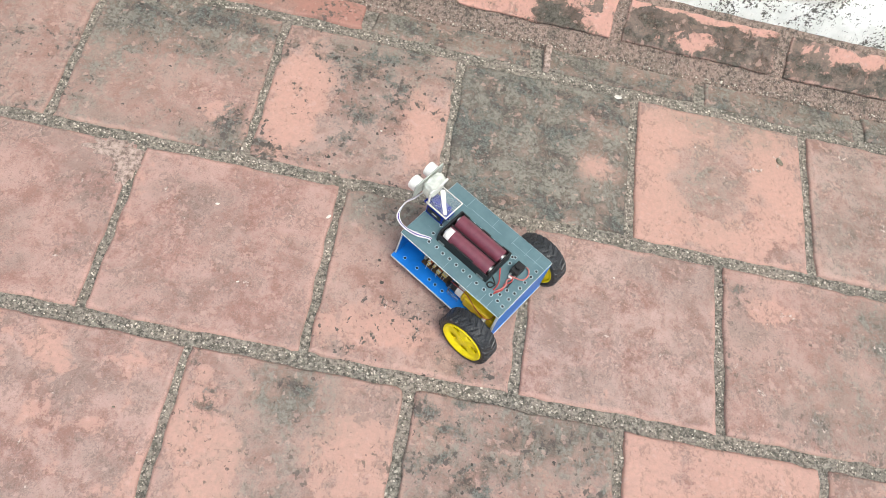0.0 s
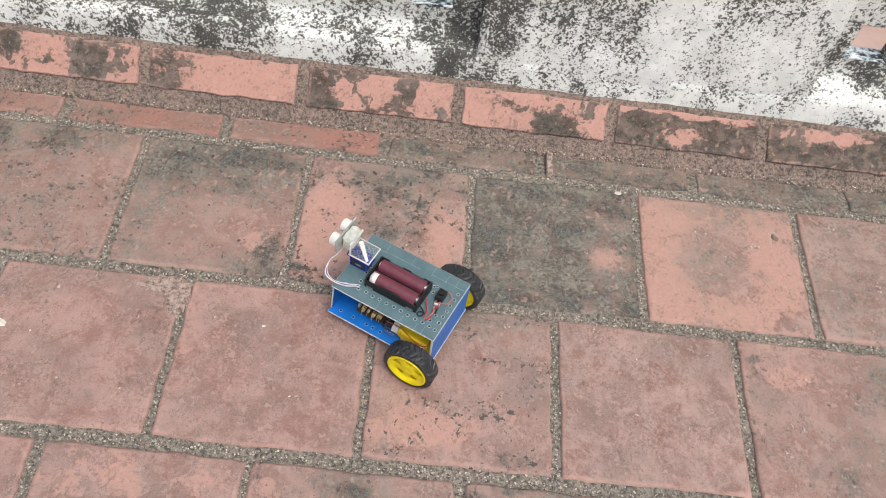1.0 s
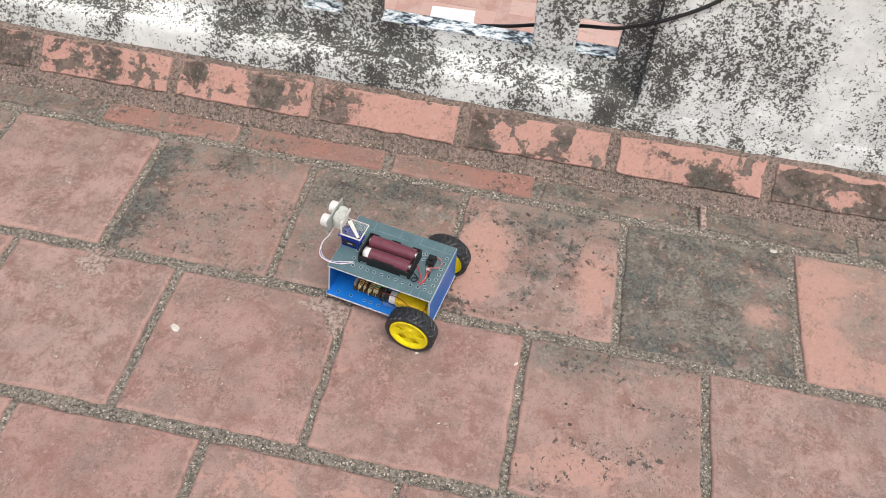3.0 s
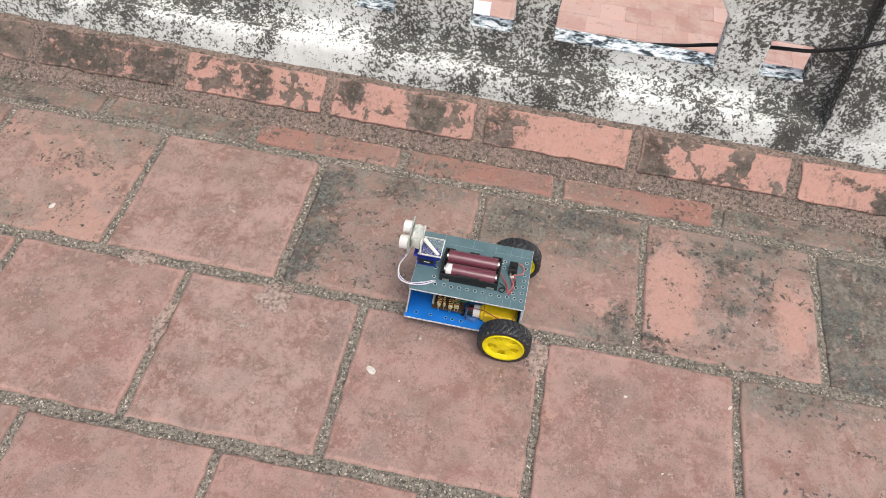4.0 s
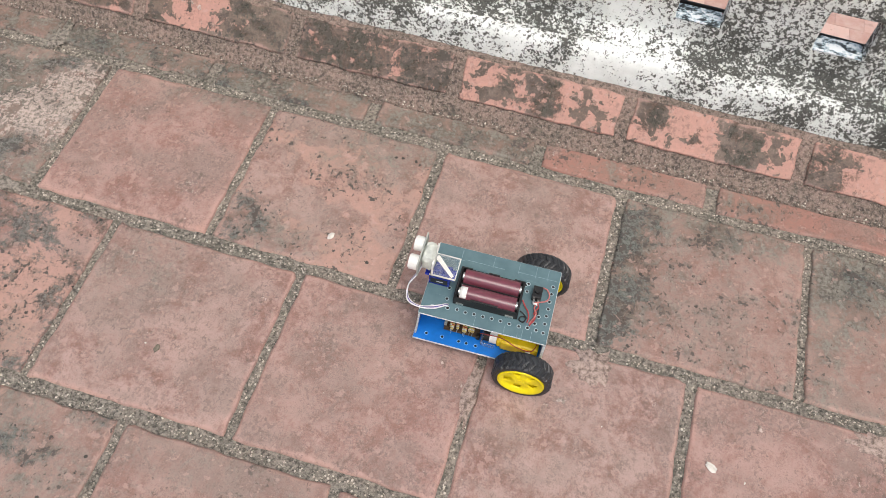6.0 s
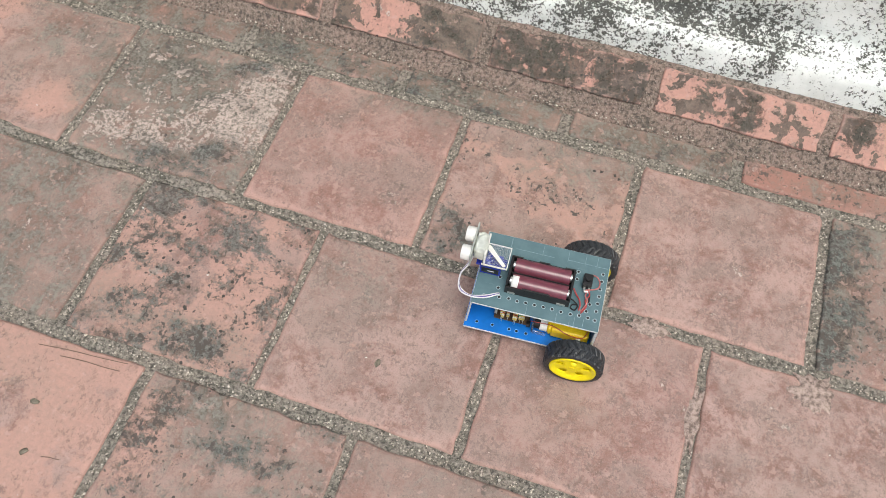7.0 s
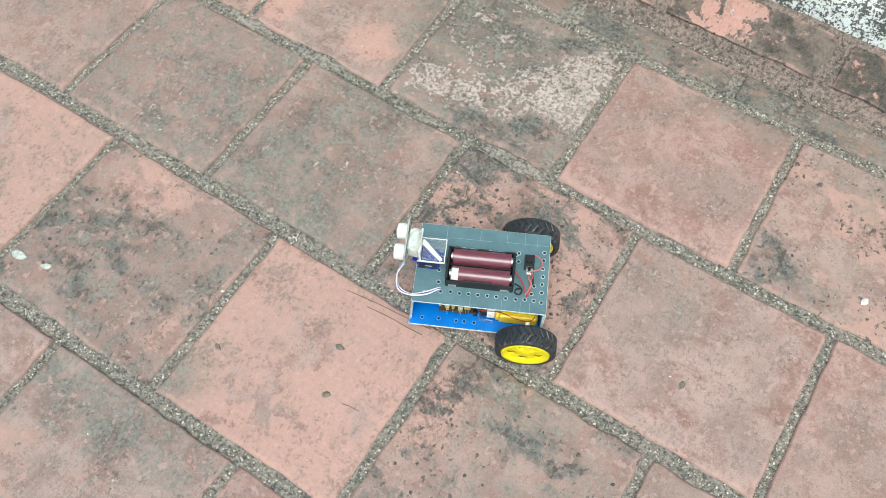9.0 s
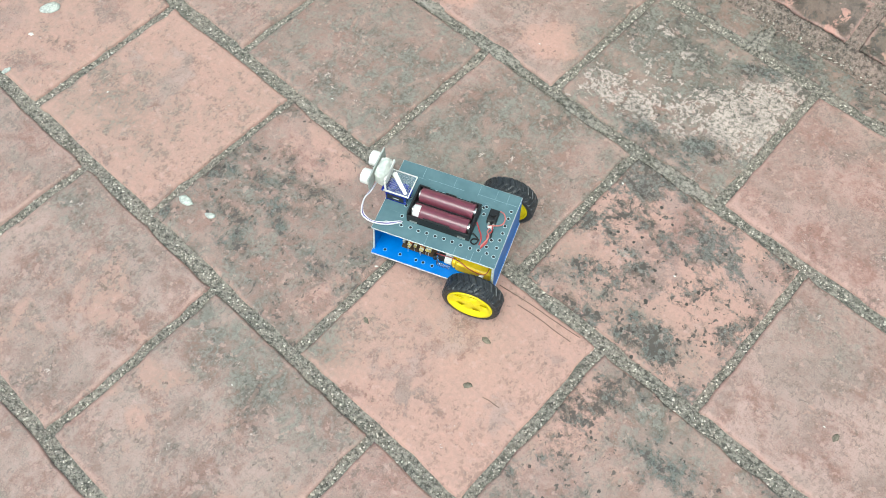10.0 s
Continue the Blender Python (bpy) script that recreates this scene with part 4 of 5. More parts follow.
def make_parapet():
    bm = extruded([(0.13, 0.04), (0.131, 0.062), (0.137, 0.092), (0.143, 0.098), (0.150, 0.0985)], X0, X1, 0.010, 0.0026, 1.0)
    ob = mesh_ob("wall_north", bm, LIME)
    tagged(ob, "low terrace parapet of white limewash covered in black mould", "parapet", kind="structure")
    part("ledge", extruded([(0.149, 0.0975), (0.168, 0.0985), (0.179, 0.104), (0.1815, 0.125), (0.19, 0.125)], X0, X1, 0.010, 0.0014, 2.0), MOULD_SHADE, ob, "ledge under the screen, black with mould and painted shade")
    # pierced cement screens between the piers
    for x0, x1, holes in (
        (-1.0, 0.47, [square_hole(-0.228, -0.171), square_hole(-0.06, 0.001), BIG_HOLE, square_hole(0.349, 0.411)]),
        (0.93, 2.4, [square_hole(0.98, 1.04), [(x + 1.03, z) for x, z in BIG_HOLE]]),
        (X0, -1.0, []),
    ):
        b = pierced([(x0, 0.10), (x1, 0.10), (x1, 0.74), (x0, 0.74)], holes, 0.180, 0.206)
        bev = [e for e in b.edges if len(e.link_faces) == 2 and e.calc_face_angle(0) > 0.5]
        bmesh.ops.bevel(b, geom=bev, offset=0.003, segments=2, affect="EDGES", profile=0.5)
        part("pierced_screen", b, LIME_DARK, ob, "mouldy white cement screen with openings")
        for h in holes:
            part("sill", box(h[0][0] + 0.001, h[1][0] - 0.001, 0.179, 0.2065, h[0][1] - 0.001, h[0][1] + 0.0012, 0.0005), SILL, ob, "sill of chipped blue and white paint")
    # pier with a leaning face
    b = bmesh.new()
    n, m = 42, 60
    rows = []
    for j in range(m + 1):
        z = 0.05 + 0.75 * j / m
        row = [b.verts.new((0.452, 0.30, z))]
        for i in range(n + 1):
            x = 0.452 + 0.488 * i / n
            d = 0.0035 * noise.noise(Vector((x * 16, 1, z * 16))) + 0.0018 * noise.noise(Vector((x * 60, 2, z * 60)))
            y = 0.1365 + 0.13 * max(0, z - 0.098) + d
            edge = min(i, n - i)
            if edge == 0:
                y += 0.002
            row.append(b.verts.new((x + (0.002 * noise.noise(Vector((3, z * 30, i))) if edge == 0 else 0), y, z)))
        row.append(b.verts.new((0.94, 0.30, z)))
        rows.append(row)
    for r, q in zip(rows, rows[1:]):
        for i in range(len(r) - 1):
            f = b.faces.new((r[i], r[i + 1], q[i + 1], q[i]))
            f.smooth = 0 < i < len(r) - 2
            # the side in the recess is blacker: mould plus painted shade
            f.material_index = 1 if i == 0 else 0
    b.faces.new(rows[-1])
    bmesh.ops.recalc_face_normals(b, faces=b.faces)
    part("pier", b, [LIME_PIER, MOULD_SHADE], ob, "broad white pier blotched with black mould")
    part("coping", box(X0, X1, 0.165, 0.31, 0.80, 0.86, 0.008), LIME, ob)
    part("top_rail", box(X0, X1, 0.175, 0.228, 0.738, 0.80, 0.004), LIME, ob)
    return ob


# ---- the yard a storey below ----
def make_yard():
    bm = bmesh.new()
    for a, b in zip((-600, -30, -8, 8, 30), (-30, -8, 8, 30, 600)):
        for c, d in zip((-600, -30, -8, 12, 40), (-30, -8, 12, 40, 600)):
            bm.faces.new([bm.verts.new(p) for p in ((a, c, -4.6), (b, c, -4.6), (b, d, -4.6), (a, d, -4.6))])
    bmesh.ops.remove_doubles(bm, verts=bm.verts, dist=1e-4)
    ground = mesh_ob("ground", bm, GROUND)
    tagged(ground, "dusty reddish cement ground of the yard below the terrace", "ground", kind="structure")
    rnd = random.Random(11)
    bm = bmesh.new()
    add_box(bm, -0.1365, 0.1365, -0.1365, 0.1365, -0.02, 0.002, 0.001, seg=1)
    me = bpy.data.meshes.new("paving_tile")
    bm.to_mesh(me)
    bm.free()
    me.materials.append(YARD_TILE)
    for j in range(15):
        for i in range(20):
            ob = new("paving_tile", me)
            ob.parent = ground
            ob.matrix_basis = pose(-1.9 + i * 0.275 + (0.137 if j % 2 else 0), 5.3 + j * 0.275, -4.6 + rnd.uniform(0, 0.004), rnd.uniform(-0.4, 0.4), rnd.uniform(-0.4, 0.4), rnd.uniform(-0.6, 0.6))
    body = mesh_ob("building", box(X0 + 0.02, X1 - 0.02, Y0 + 0.02, 0.305, -4.6, -0.2501), RENDER_GREY)
    tagged(body, "plain grey rendered storey under the terrace", "building", kind="structure")


def make_white_board():
    bm = box(-0.24, 0.24, -0.17, 0.17, 0.0, 0.012, 0.003)
    ob = mesh_ob("white_board", bm, BOARD_WHITE)
    ob.matrix_world = pose(*WHITE_BOARD, -4.585, 0, 0, 4)
    tagged(ob, "flat white board lying on the red yard paving", "board")


WHITE_BOARD = (-0.84, 6.82)


def make_cable():
    pts = [(-0.5, 0.28, 0.09), (-0.03, 0.26, 0.100), (0.113, 0.25, 0.100), (0.233, 0.24, 0.122), (0.291, 0.228, 0.144), (0.351, 0.205, 0.170), (0.397, 0.180, 0.192), (0.419, 0.163, 0.211), (0.443, 0.150, 0.230), (0.480, 0.150, 0.251), (0.509, 0.154, 0.269), (0.531, 0.159, 0.288), (0.56, 0.168, 0.33), (0.575, 0.182, 0.45), (0.58, 0.20, 0.62), (0.58, 0.215, 0.79)]
    ob = mesh_ob("cable", tube(pts, 0.0027, 8, 8), CABLE)
    tagged(ob, "thin black cable hanging through the pierced parapet", "cable")


# ---- the robot car ----
XR, XF, HW, DECK_Z = -0.0155, 0.1215, 0.0455, 0.0750
LOW_Z = 0.0195
WHEEL_Y, RIGHT_Y, WHEEL_R = 0.0640, 0.0615, 0.0325


def board(x0, x1, y0, y1, z0, z1, top, axis="z"):
    """Foam board: coloured film on the two broad faces, pale foam at the cut edges."""
    bm = bmesh.new()
    add_box(bm, x0, x1, y0, y1, z0, z1, 0.0004, seg=1)
    for f in bm.faces:
        k = {"z": 2, "x": 0}[axis]
        f.material_index = 0 if abs(f.normal[k]) > 0.9 else 1
    return bm, [top, FOAM]


def make_wheel(name, side, car):
    hub = new(name)
    hub.parent = car
    s = side
    w = 0.0108
    # tread: slanted blocks raised in two staggered rows
    seg, bm = 208, bmesh.new()
    ys = [-w + 0.001, -w, -w + 0.0006, -w + 0.0022, -0.0080, -0.0060, -0.0040, -0.0020, -0.0007, 0.0007, 0.0020, 0.0040, 0.0060, 0.0080, w - 0.0022, w - 0.0006, w, w - 0.001]
    rs = [0.0252, 0.0275, 0.0298, 0.0309] + [0.0313] * 10 + [0.0309, 0.0298, 0.0275, 0.0252]
    rings = []
    for k in range(seg):
        ring = []
        for y, r in zip(ys, rs):
            row = 1 if y > 0 else 0
            ph = (k * 26 / seg + (0.5 if row else 0.0) + abs(y) * 75) % 1.0
            lift = 0.0009 if ph < 0.68 and 0.0006 < abs(y) < w - 0.0003 and r > 0.029 else 0.0
            a = 2 * math.pi * k / seg
            ring.append(bm.verts.new(((r + lift) * math.cos(a), y, (r + lift) * math.sin(a))))
        rings.append(ring)
    for k in range(seg):
        p, q = rings[k], rings[(k + 1) % seg]
        for i in range(len(ys)):
            bm.faces.new((p[i], p[(i + 1) % len(ys)], q[(i + 1) % len(ys)], q[i]))
    bmesh.ops.recalc_face_normals(bm, faces=bm.faces)
    part("tyre", bm, RUBBER, hub, "black rubber tyre with slanted tread blocks")
    # dished rim with five openings
    bm = bmesh.new()
    rad = [0.0035, 0.0062, 0.0108, 0.0190, 0.0208, 0.0232, 0.0252]
    dep = [0.0082, 0.0082, 0.0066, 0.0066, 0.0072, 0.0098, 0.0104]
    n = 60
    g = [[bm.verts.new((r * math.cos(2 * math.pi * k / n), s * d, r * math.sin(2 * math.pi * k / n))) for k in range(n)] for r, d in zip(rad, dep)]
    for i in range(len(rad) - 1):
        for k in range(n):
            if i == 2 and 4 <= k % 12 <= 8:
                continue
            bm.faces.new((g[i][k], g[i][(k + 1) % n], g[i + 1][(k + 1) % n], g[i + 1][k])).smooth = True
    bmesh.ops.recalc_face_normals(bm, faces=bm.faces)
    rim = part("rim", bm, YELLOW, hub, "yellow plastic rim with five openings")
    mod = rim.modifiers.new("thick", "SOLIDIFY")
    mod.thickness, mod.offset = 0.0022, 0.0
    bm = lathe([(0.0252, -0.0098), (0.0252, 0.0098), (0.0236, 0.0098), (0.0236, -0.0098), (0.0252, -0.0098)], 48)
    part("rim_barrel", bm, YELLOW, hub)
    part("inner_web", lathe([(0.0045, -s * 0.0080), (0.0236, -s * 0.0080), (0.0236, -s * 0.0066), (0.0045, -s * 0.0066), (0.0045, -s * 0.0080)], 40), YELLOW, hub)
    part("hub_cap", rod((0, s * 0.002, 0), (0, s * 0.0098, 0), 0.0042, 20), YELLOW, hub)
    part("inner_web", lathe([(0.0, s * 0.0054), (0.0236, s * 0.0054), (0.0236, s * 0.0040), (0.0, s * 0.0040)], 40), YELLOW, hub)
    return hub


def make_motor(car, side):
    s = side
    body = bmesh.new()
    add_box(body, -0.0105, 0.031, s * 0.028 - 0.0095, s * 0.028 + 0.0095, 0.0225, 0.0390, 0.0025)
    add_box(body, 0.029, 0.0360, s * 0.028 - 0.0088, s * 0.028 + 0.0088, 0.0235, 0.0384, 0.0045)
    gear = part("motor", body, YELLOW_DARK, car, "yellow plastic geared motor")
    part("motor_can", rod((0.0355, s * 0.028, 0.0310), (0.0435, s * 0.028, 0.0310), 0.0080, 24), WHITE, gear, "white plastic motor collar")
    part("motor_cap", rod((0.0435, s * 0.028, 0.0310), (0.0500, s * 0.028, 0.0310), 0.0070, 20), BLACK, gear, "black end cap")
    bm = bmesh.new()
    add_box(bm, 0.0500, 0.0522, s * 0.028 - 0.0104, s * 0.028 + 0.0104, 0.0225, 0.0388, 0.0010)
    add_box(bm, 0.0360, 0.0500, s * 0.0384 - 0.0006, s * 0.0384 + 0.0006, 0.0228, 0.0300, 0.0004)
    part("motor_strap", bm, CLEAR, gear, "clear plastic strap round the motor")
    part("axle", rod((0, s * 0.036, 0.0325), (0, s * 0.060, 0.0325), 0.0027, 12), WHITE, gear)
    part("motor_wire", tube([(0.054, s * 0.031, 0.036), (0.047, s * 0.0350, 0.0445), (0.03, s * 0.0340, 0.0425), (0.012, s * 0.0380, 0.0382), (-0.004, s * 0.0380, 0.0390), (-0.009, s * 0.030, 0.060)], 0.0005, 6), COPPER_RED, gear, "thin dark red wire")


def make_battery_pack(car):
    x0, x1, y0, y1, z = 0.0200, 0.0895, -0.0138, 0.0250, DECK_Z + 0.0003
    bm = bmesh.new()
    t = 0.0016
    add_box(bm, x0, x1, y0, y1, z, z + 0.002, 0.0004, seg=1)
    add_box(bm, x0, x1, y0, y0 + t, z + 0.002, z + 0.0125, 0.0004, seg=1)
    add_box(bm, x0, x1, y1 - t, y1, z + 0.002, z + 0.0125, 0.0004, seg=1)
    add_box(bm, x0, x0 + 0.0025, y0 + t, y1 - t, z + 0.002, z + 0.0165, 0.0005, seg=1)
    add_box(bm, x1 - 0.0025, x1, y0 + t, y1 - t, z + 0.002, z + 0.0165, 0.0005, seg=1)
    add_box(bm, x0 + 0.0025, x1 - 0.0025, 0.0049, 0.0063, z + 0.002, z + 0.0125, 0.0003, seg=1)
    pack = part("battery_holder", bm, BLACK, car, "open black plastic holder for two cells")
    part("retaining_lip", box(x0 + 0.022, x1 - 0.018, y1 - t, y1, z + 0.0125, z + 0.0152, 0.0004), BLACK, pack)
    for xa in (x0, x0 + 0.028, x1 - 0.012):
        part("retaining_lip", box(xa, xa + 0.012, y0, y0 + t, z + 0.0125, z + 0.0150, 0.0004), BLACK, pack)
    for y in (-0.0042, 0.0154):
        bm = bmesh.new()
        add_rod(bm, (x0 + 0.0045, y, z + 0.0104), (x1 - 0.0055, y, z + 0.0104), 0.0085, 32)
        cell = part("battery_cell", bm, WRAP, pack, "glossy maroon wrapped cell")
        part("cell_end", rod((x1 - 0.0055, y, z + 0.0112), (x1 - 0.0035, y, z + 0.0112), 0.0042, 16), STEEL, cell)
        part("contact_spring", rod((x0 + 0.0026, y, z + 0.0112), (x0 + 0.0045, y, z + 0.0112), 0.0045, 12), STEEL, cell)
    bm = bmesh.new()
    n = 10
    for i in range(2):
        for k in range(n + 1):
            a = math.radians(20 + 90 * k / n)
            bm.verts.new((x1 - 0.0056 - 0.0072 * i, 0.0154 + 0.00865 * math.cos(a), z + 0.0104 + 0.00865 * math.sin(a)))
    bm.verts.ensure_lookup_table()
    for k in range(n):
        bm.faces.new((bm.verts[k], bm.verts[k + 1], bm.verts[n + 2 + k], bm.verts[n + 1 + k])).smooth = True
    tab = part("paper_tab", bm, WHITE, pack, "white paper tab on a cell")
    mod = tab.modifiers.new("thick", "SOLIDIFY")
    mod.thickness = 0.0003
    for xa, xb in ((0.024, 0.033), (0.078, 0.086)):
        part("clip", box(xa, xb, y1, y1 + 0.0006, z + 0.001, z + 0.004), STEEL, pack)


def make_sensor_head(car):
    z = DECK_Z
    bm = bmesh.new()
    add_box(bm, 0.0975, 0.1205, -0.0045, 0.0080, z + 0.0002, z + 0.0225, 0.0008)
    add_box(bm, 0.0930, 0.1250, -0.0045, 0.0080, z + 0.0150, z + 0.0172, 0.0004, seg=1)
    servo = part("servo", bm, SERVO, car, "small translucent blue servo")
    part("servo_boss", rod((0.114, 0.0017, z + 0.0225), (0.114, 0.0017, z + 0.0265), 0.0058, 24), SERVO, servo)
    part("servo_label", box(0.1000, 0.1185, 0.0080, 0.0084, z + 0.004, z + 0.0125), BLACK, servo, "dark label with a printed line")
    part("label_line", box(0.1050, 0.1120, 0.0084, 0.0086, z + 0.0074, z + 0.0088), GREY_WIRE, servo)
    # clear bracket: a tray with raised white-edged sides
    zt = z + 0.0275
    bm = bmesh.new()
    add_box(bm, 0.0920, 0.1190, -0.0125, 0.0130, zt, zt + 0.0010)
    tray = part("bracket", bm, CLEAR, car, "clear plastic bracket with pale cut edges")
    e = 0.0009
    bm = bmesh.new()
    add_box(bm, 0.0912, 0.0920, -0.0133, 0.0138, zt - 0.0006, zt + 0.0016)
    add_box(bm, 0.0920, 0.1190, -0.0133, -0.0125, zt - 0.0006, zt + 0.0016)
    add_box(bm, 0.0920, 0.1190, 0.0130, 0.0138, zt - 0.0006, zt + 0.0016)
    part("bracket_rim", bm, WHITE, tray, "pale cut edge")
    bm = bmesh.new()
    d = Vector((-0.0175, 0.0165, 0)).normalized()
    m = Matrix.Translation((0.1055, 0.0012, zt + 0.0021)) @ Matrix.Rotation(math.atan2(d.y, d.x), 4, "Z")
    bmesh.ops.create_cube(bm, size=1.0, matrix=m @ Matrix.Diagonal((0.030, 0.0056, 0.0016, 1)))
    for v in bm.verts:
        q = m.inverted() @ v.co
        if q.x > 0:
            q.y *= 0.62
        v.co = m @ q
    bmesh.ops.bevel(bm, geom=list(bm.edges), offset=0.0006, segments=2, affect="EDGES")
    part("servo_horn", bm, WHITE, servo, "white servo horn set diagonally")
    # ultrasonic sensor: board, two white barrels, glue behind
    cz = z + 0.0455
    bm = box(0.1290, 0.1306, -0.0190, 0.0235, cz - 0.010, cz + 0.010, 0.0003)
    sensor = part("ultrasonic_sensor", bm, PCB, car, "ultrasonic sensor board with two white barrels")
    for y in (-0.0090, 0.0140):
        bm = bmesh.new()
        add_rod(bm, (0.1306, y, cz), (0.1406, y, cz), 0.0080, 32)
        out = [f for f in bm.faces if len(f.verts) > 4]
        bmesh.ops.bevel(bm, geom=list({ed for f in out for ed in f.edges}), offset=0.0008, segments=2, affect="EDGES")
        b = part("barrel", bm, WHITE, sensor, "white sensor barrel")
        part("mesh_face", rod((0.1406, y, cz), (0.1409, y, cz), 0.0062, 24), PCB, b)
    for k in range(4):
        y = -0.0018 + k * 0.00254
        part("pin", rod((0.1285, y, cz - 0.008), (0.1285, y, cz - 0.016), 0.0004, 6), STEEL, sensor)
    bm = bmesh.new()
    bmesh.ops.create_icosphere(bm, subdivisions=4, radius=1.0)
    for v in bm.verts:
        p = v.co.copy()
        q = Vector([math.copysign(abs(c) ** 0.6, c) for c in p])
        f = 1 + 0.16 * noise.noise(p * 2.3) + 0.06 * noise.noise(p * 6)
        v.co = Vector((q.x * 0.0070 * f + 0.1222, q.y * 0.0125 * f + 0.0015, q.z * 0.0115 * f + cz - 0.0015))
    for f in bm.faces:
        f.smooth = True
    part("glue", bm, GLUE, sensor, "whitish lump of hot glue")
    part("back_plate", box(0.1170, 0.1180, -0.0105, 0.0135, zt + 0.001, zt + 0.021, 0.0003), CLEAR, tray, "clear upright plate")
    part("plate_edge", box(0.1150, 0.1170, -0.0125, 0.0145, zt + 0.018, zt + 0.0222, 0.0004), WHITE, tray)
    part("plate_edge", box(0.1150, 0.1170, 0.0135, 0.0150, zt + 0.001, zt + 0.018, 0.0003), WHITE, tray)
    # ribbon of servo wires looping past the front edge
    for k, (mat, dy) in enumerate(((GREY_WIRE, 0.0), (PURPLE_WIRE, 0.0016), (GREY_WIRE, 0.0030))):
        pts = [(0.1285, 0.004 + dy, cz - 0.016), (0.1330, 0.0120 + dy, z + 0.0200), (0.1385, 0.0215 + dy * 0.5, z + 0.0120), (0.1360, 0.0330 + dy, z + 0.0050), (0.1240, 0.0385 + dy * 0.5, z + 0.0018 + 0.0003 * k), (0.1080, 0.0345 + dy, z + 0.0016), (0.0955, 0.0285 + dy * 0.6, z + 0.0014), (0.0925, 0.0265 + dy * 0.4, z - 0.004)]
        part("sensor_wire", tube(pts, 0.0008, 6, 10), mat, sensor)


def make_switch(car):
    z = DECK_Z
    sw = part("switch", box(0.0005, 0.0105, -0.0160, -0.0020, z + 0.0002, z + 0.0095, 0.0006), BLACK, car, "black push switch")
    part("button", rod((0.0055, -0.009, z + 0.0095), (0.0055, -0.009, z + 0.0125), 0.0034, 18), BLACK, sw)
    for k in range(2):
        part("lug", box(0.0015 + k * 0.005, 0.0035 + k * 0.005, -0.0020, 0.0030, z + 0.0030, z + 0.0036), STEEL, sw)
    part("solder", box(0.001, 0.0075, 0.0015, 0.0040, z + 0.0010, z + 0.0045, 0.0010), WHITE, sw)
    wires = [
        (COPPER_RED, [(0.0025, 0.002, z + 0.004), (0.0010, 0.008, z + 0.006), (0.004, 0.014, z + 0.0045), (0.0020, 0.020, z + 0.003), (0.0050, 0.0265, z + 0.0015), (0.0075, 0.0285, z - 0.004)]),
        (PINK_WIRE, [(0.0065, 0.002, z + 0.004), (-0.0055, -0.002, z + 0.006), (-0.0075, -0.010, z + 0.005), (-0.0040, -0.0175, z + 0.003), (0.001, -0.0195, z + 0.002)]),
        (COPPER_RED, [(0.0190, 0.0040, z + 0.007), (0.0140, 0.0100, z + 0.004), (0.0105, 0.0150, z + 0.0045), (0.0085, 0.0210, z + 0.003), (0.0095, 0.0275, z - 0.003)]),
        (BLACK, [(0.0190, 0.0170, z + 0.006), (0.0150, 0.0185, z + 0.005), (0.0110, 0.0220, z + 0.004), (0.0130, 0.0275, z + 0.0035), (0.0175, 0.0260, z + 0.003), (0.0165, 0.0215, z + 0.0025), (0.0105, 0.0200, z + 0.002)]),
        (PINK_WIRE, [(0.0045, 0.004, z + 0.003), (0.0050, 0.010, z + 0.006), (0.0020, 0.0155, z + 0.006), (0.0045, 0.0225, z + 0.003), (0.0085, 0.0275, z - 0.003)]),
        (BLACK, [(0.0005, 0.006, z + 0.003), (0.0005, 0.010, z + 0.004), (0.0000, 0.0145, z + 0.002)]),
    ]
    for mat, pts in wires:
        part("wire", tube(pts, 0.0008, 6, 8), mat, sw)


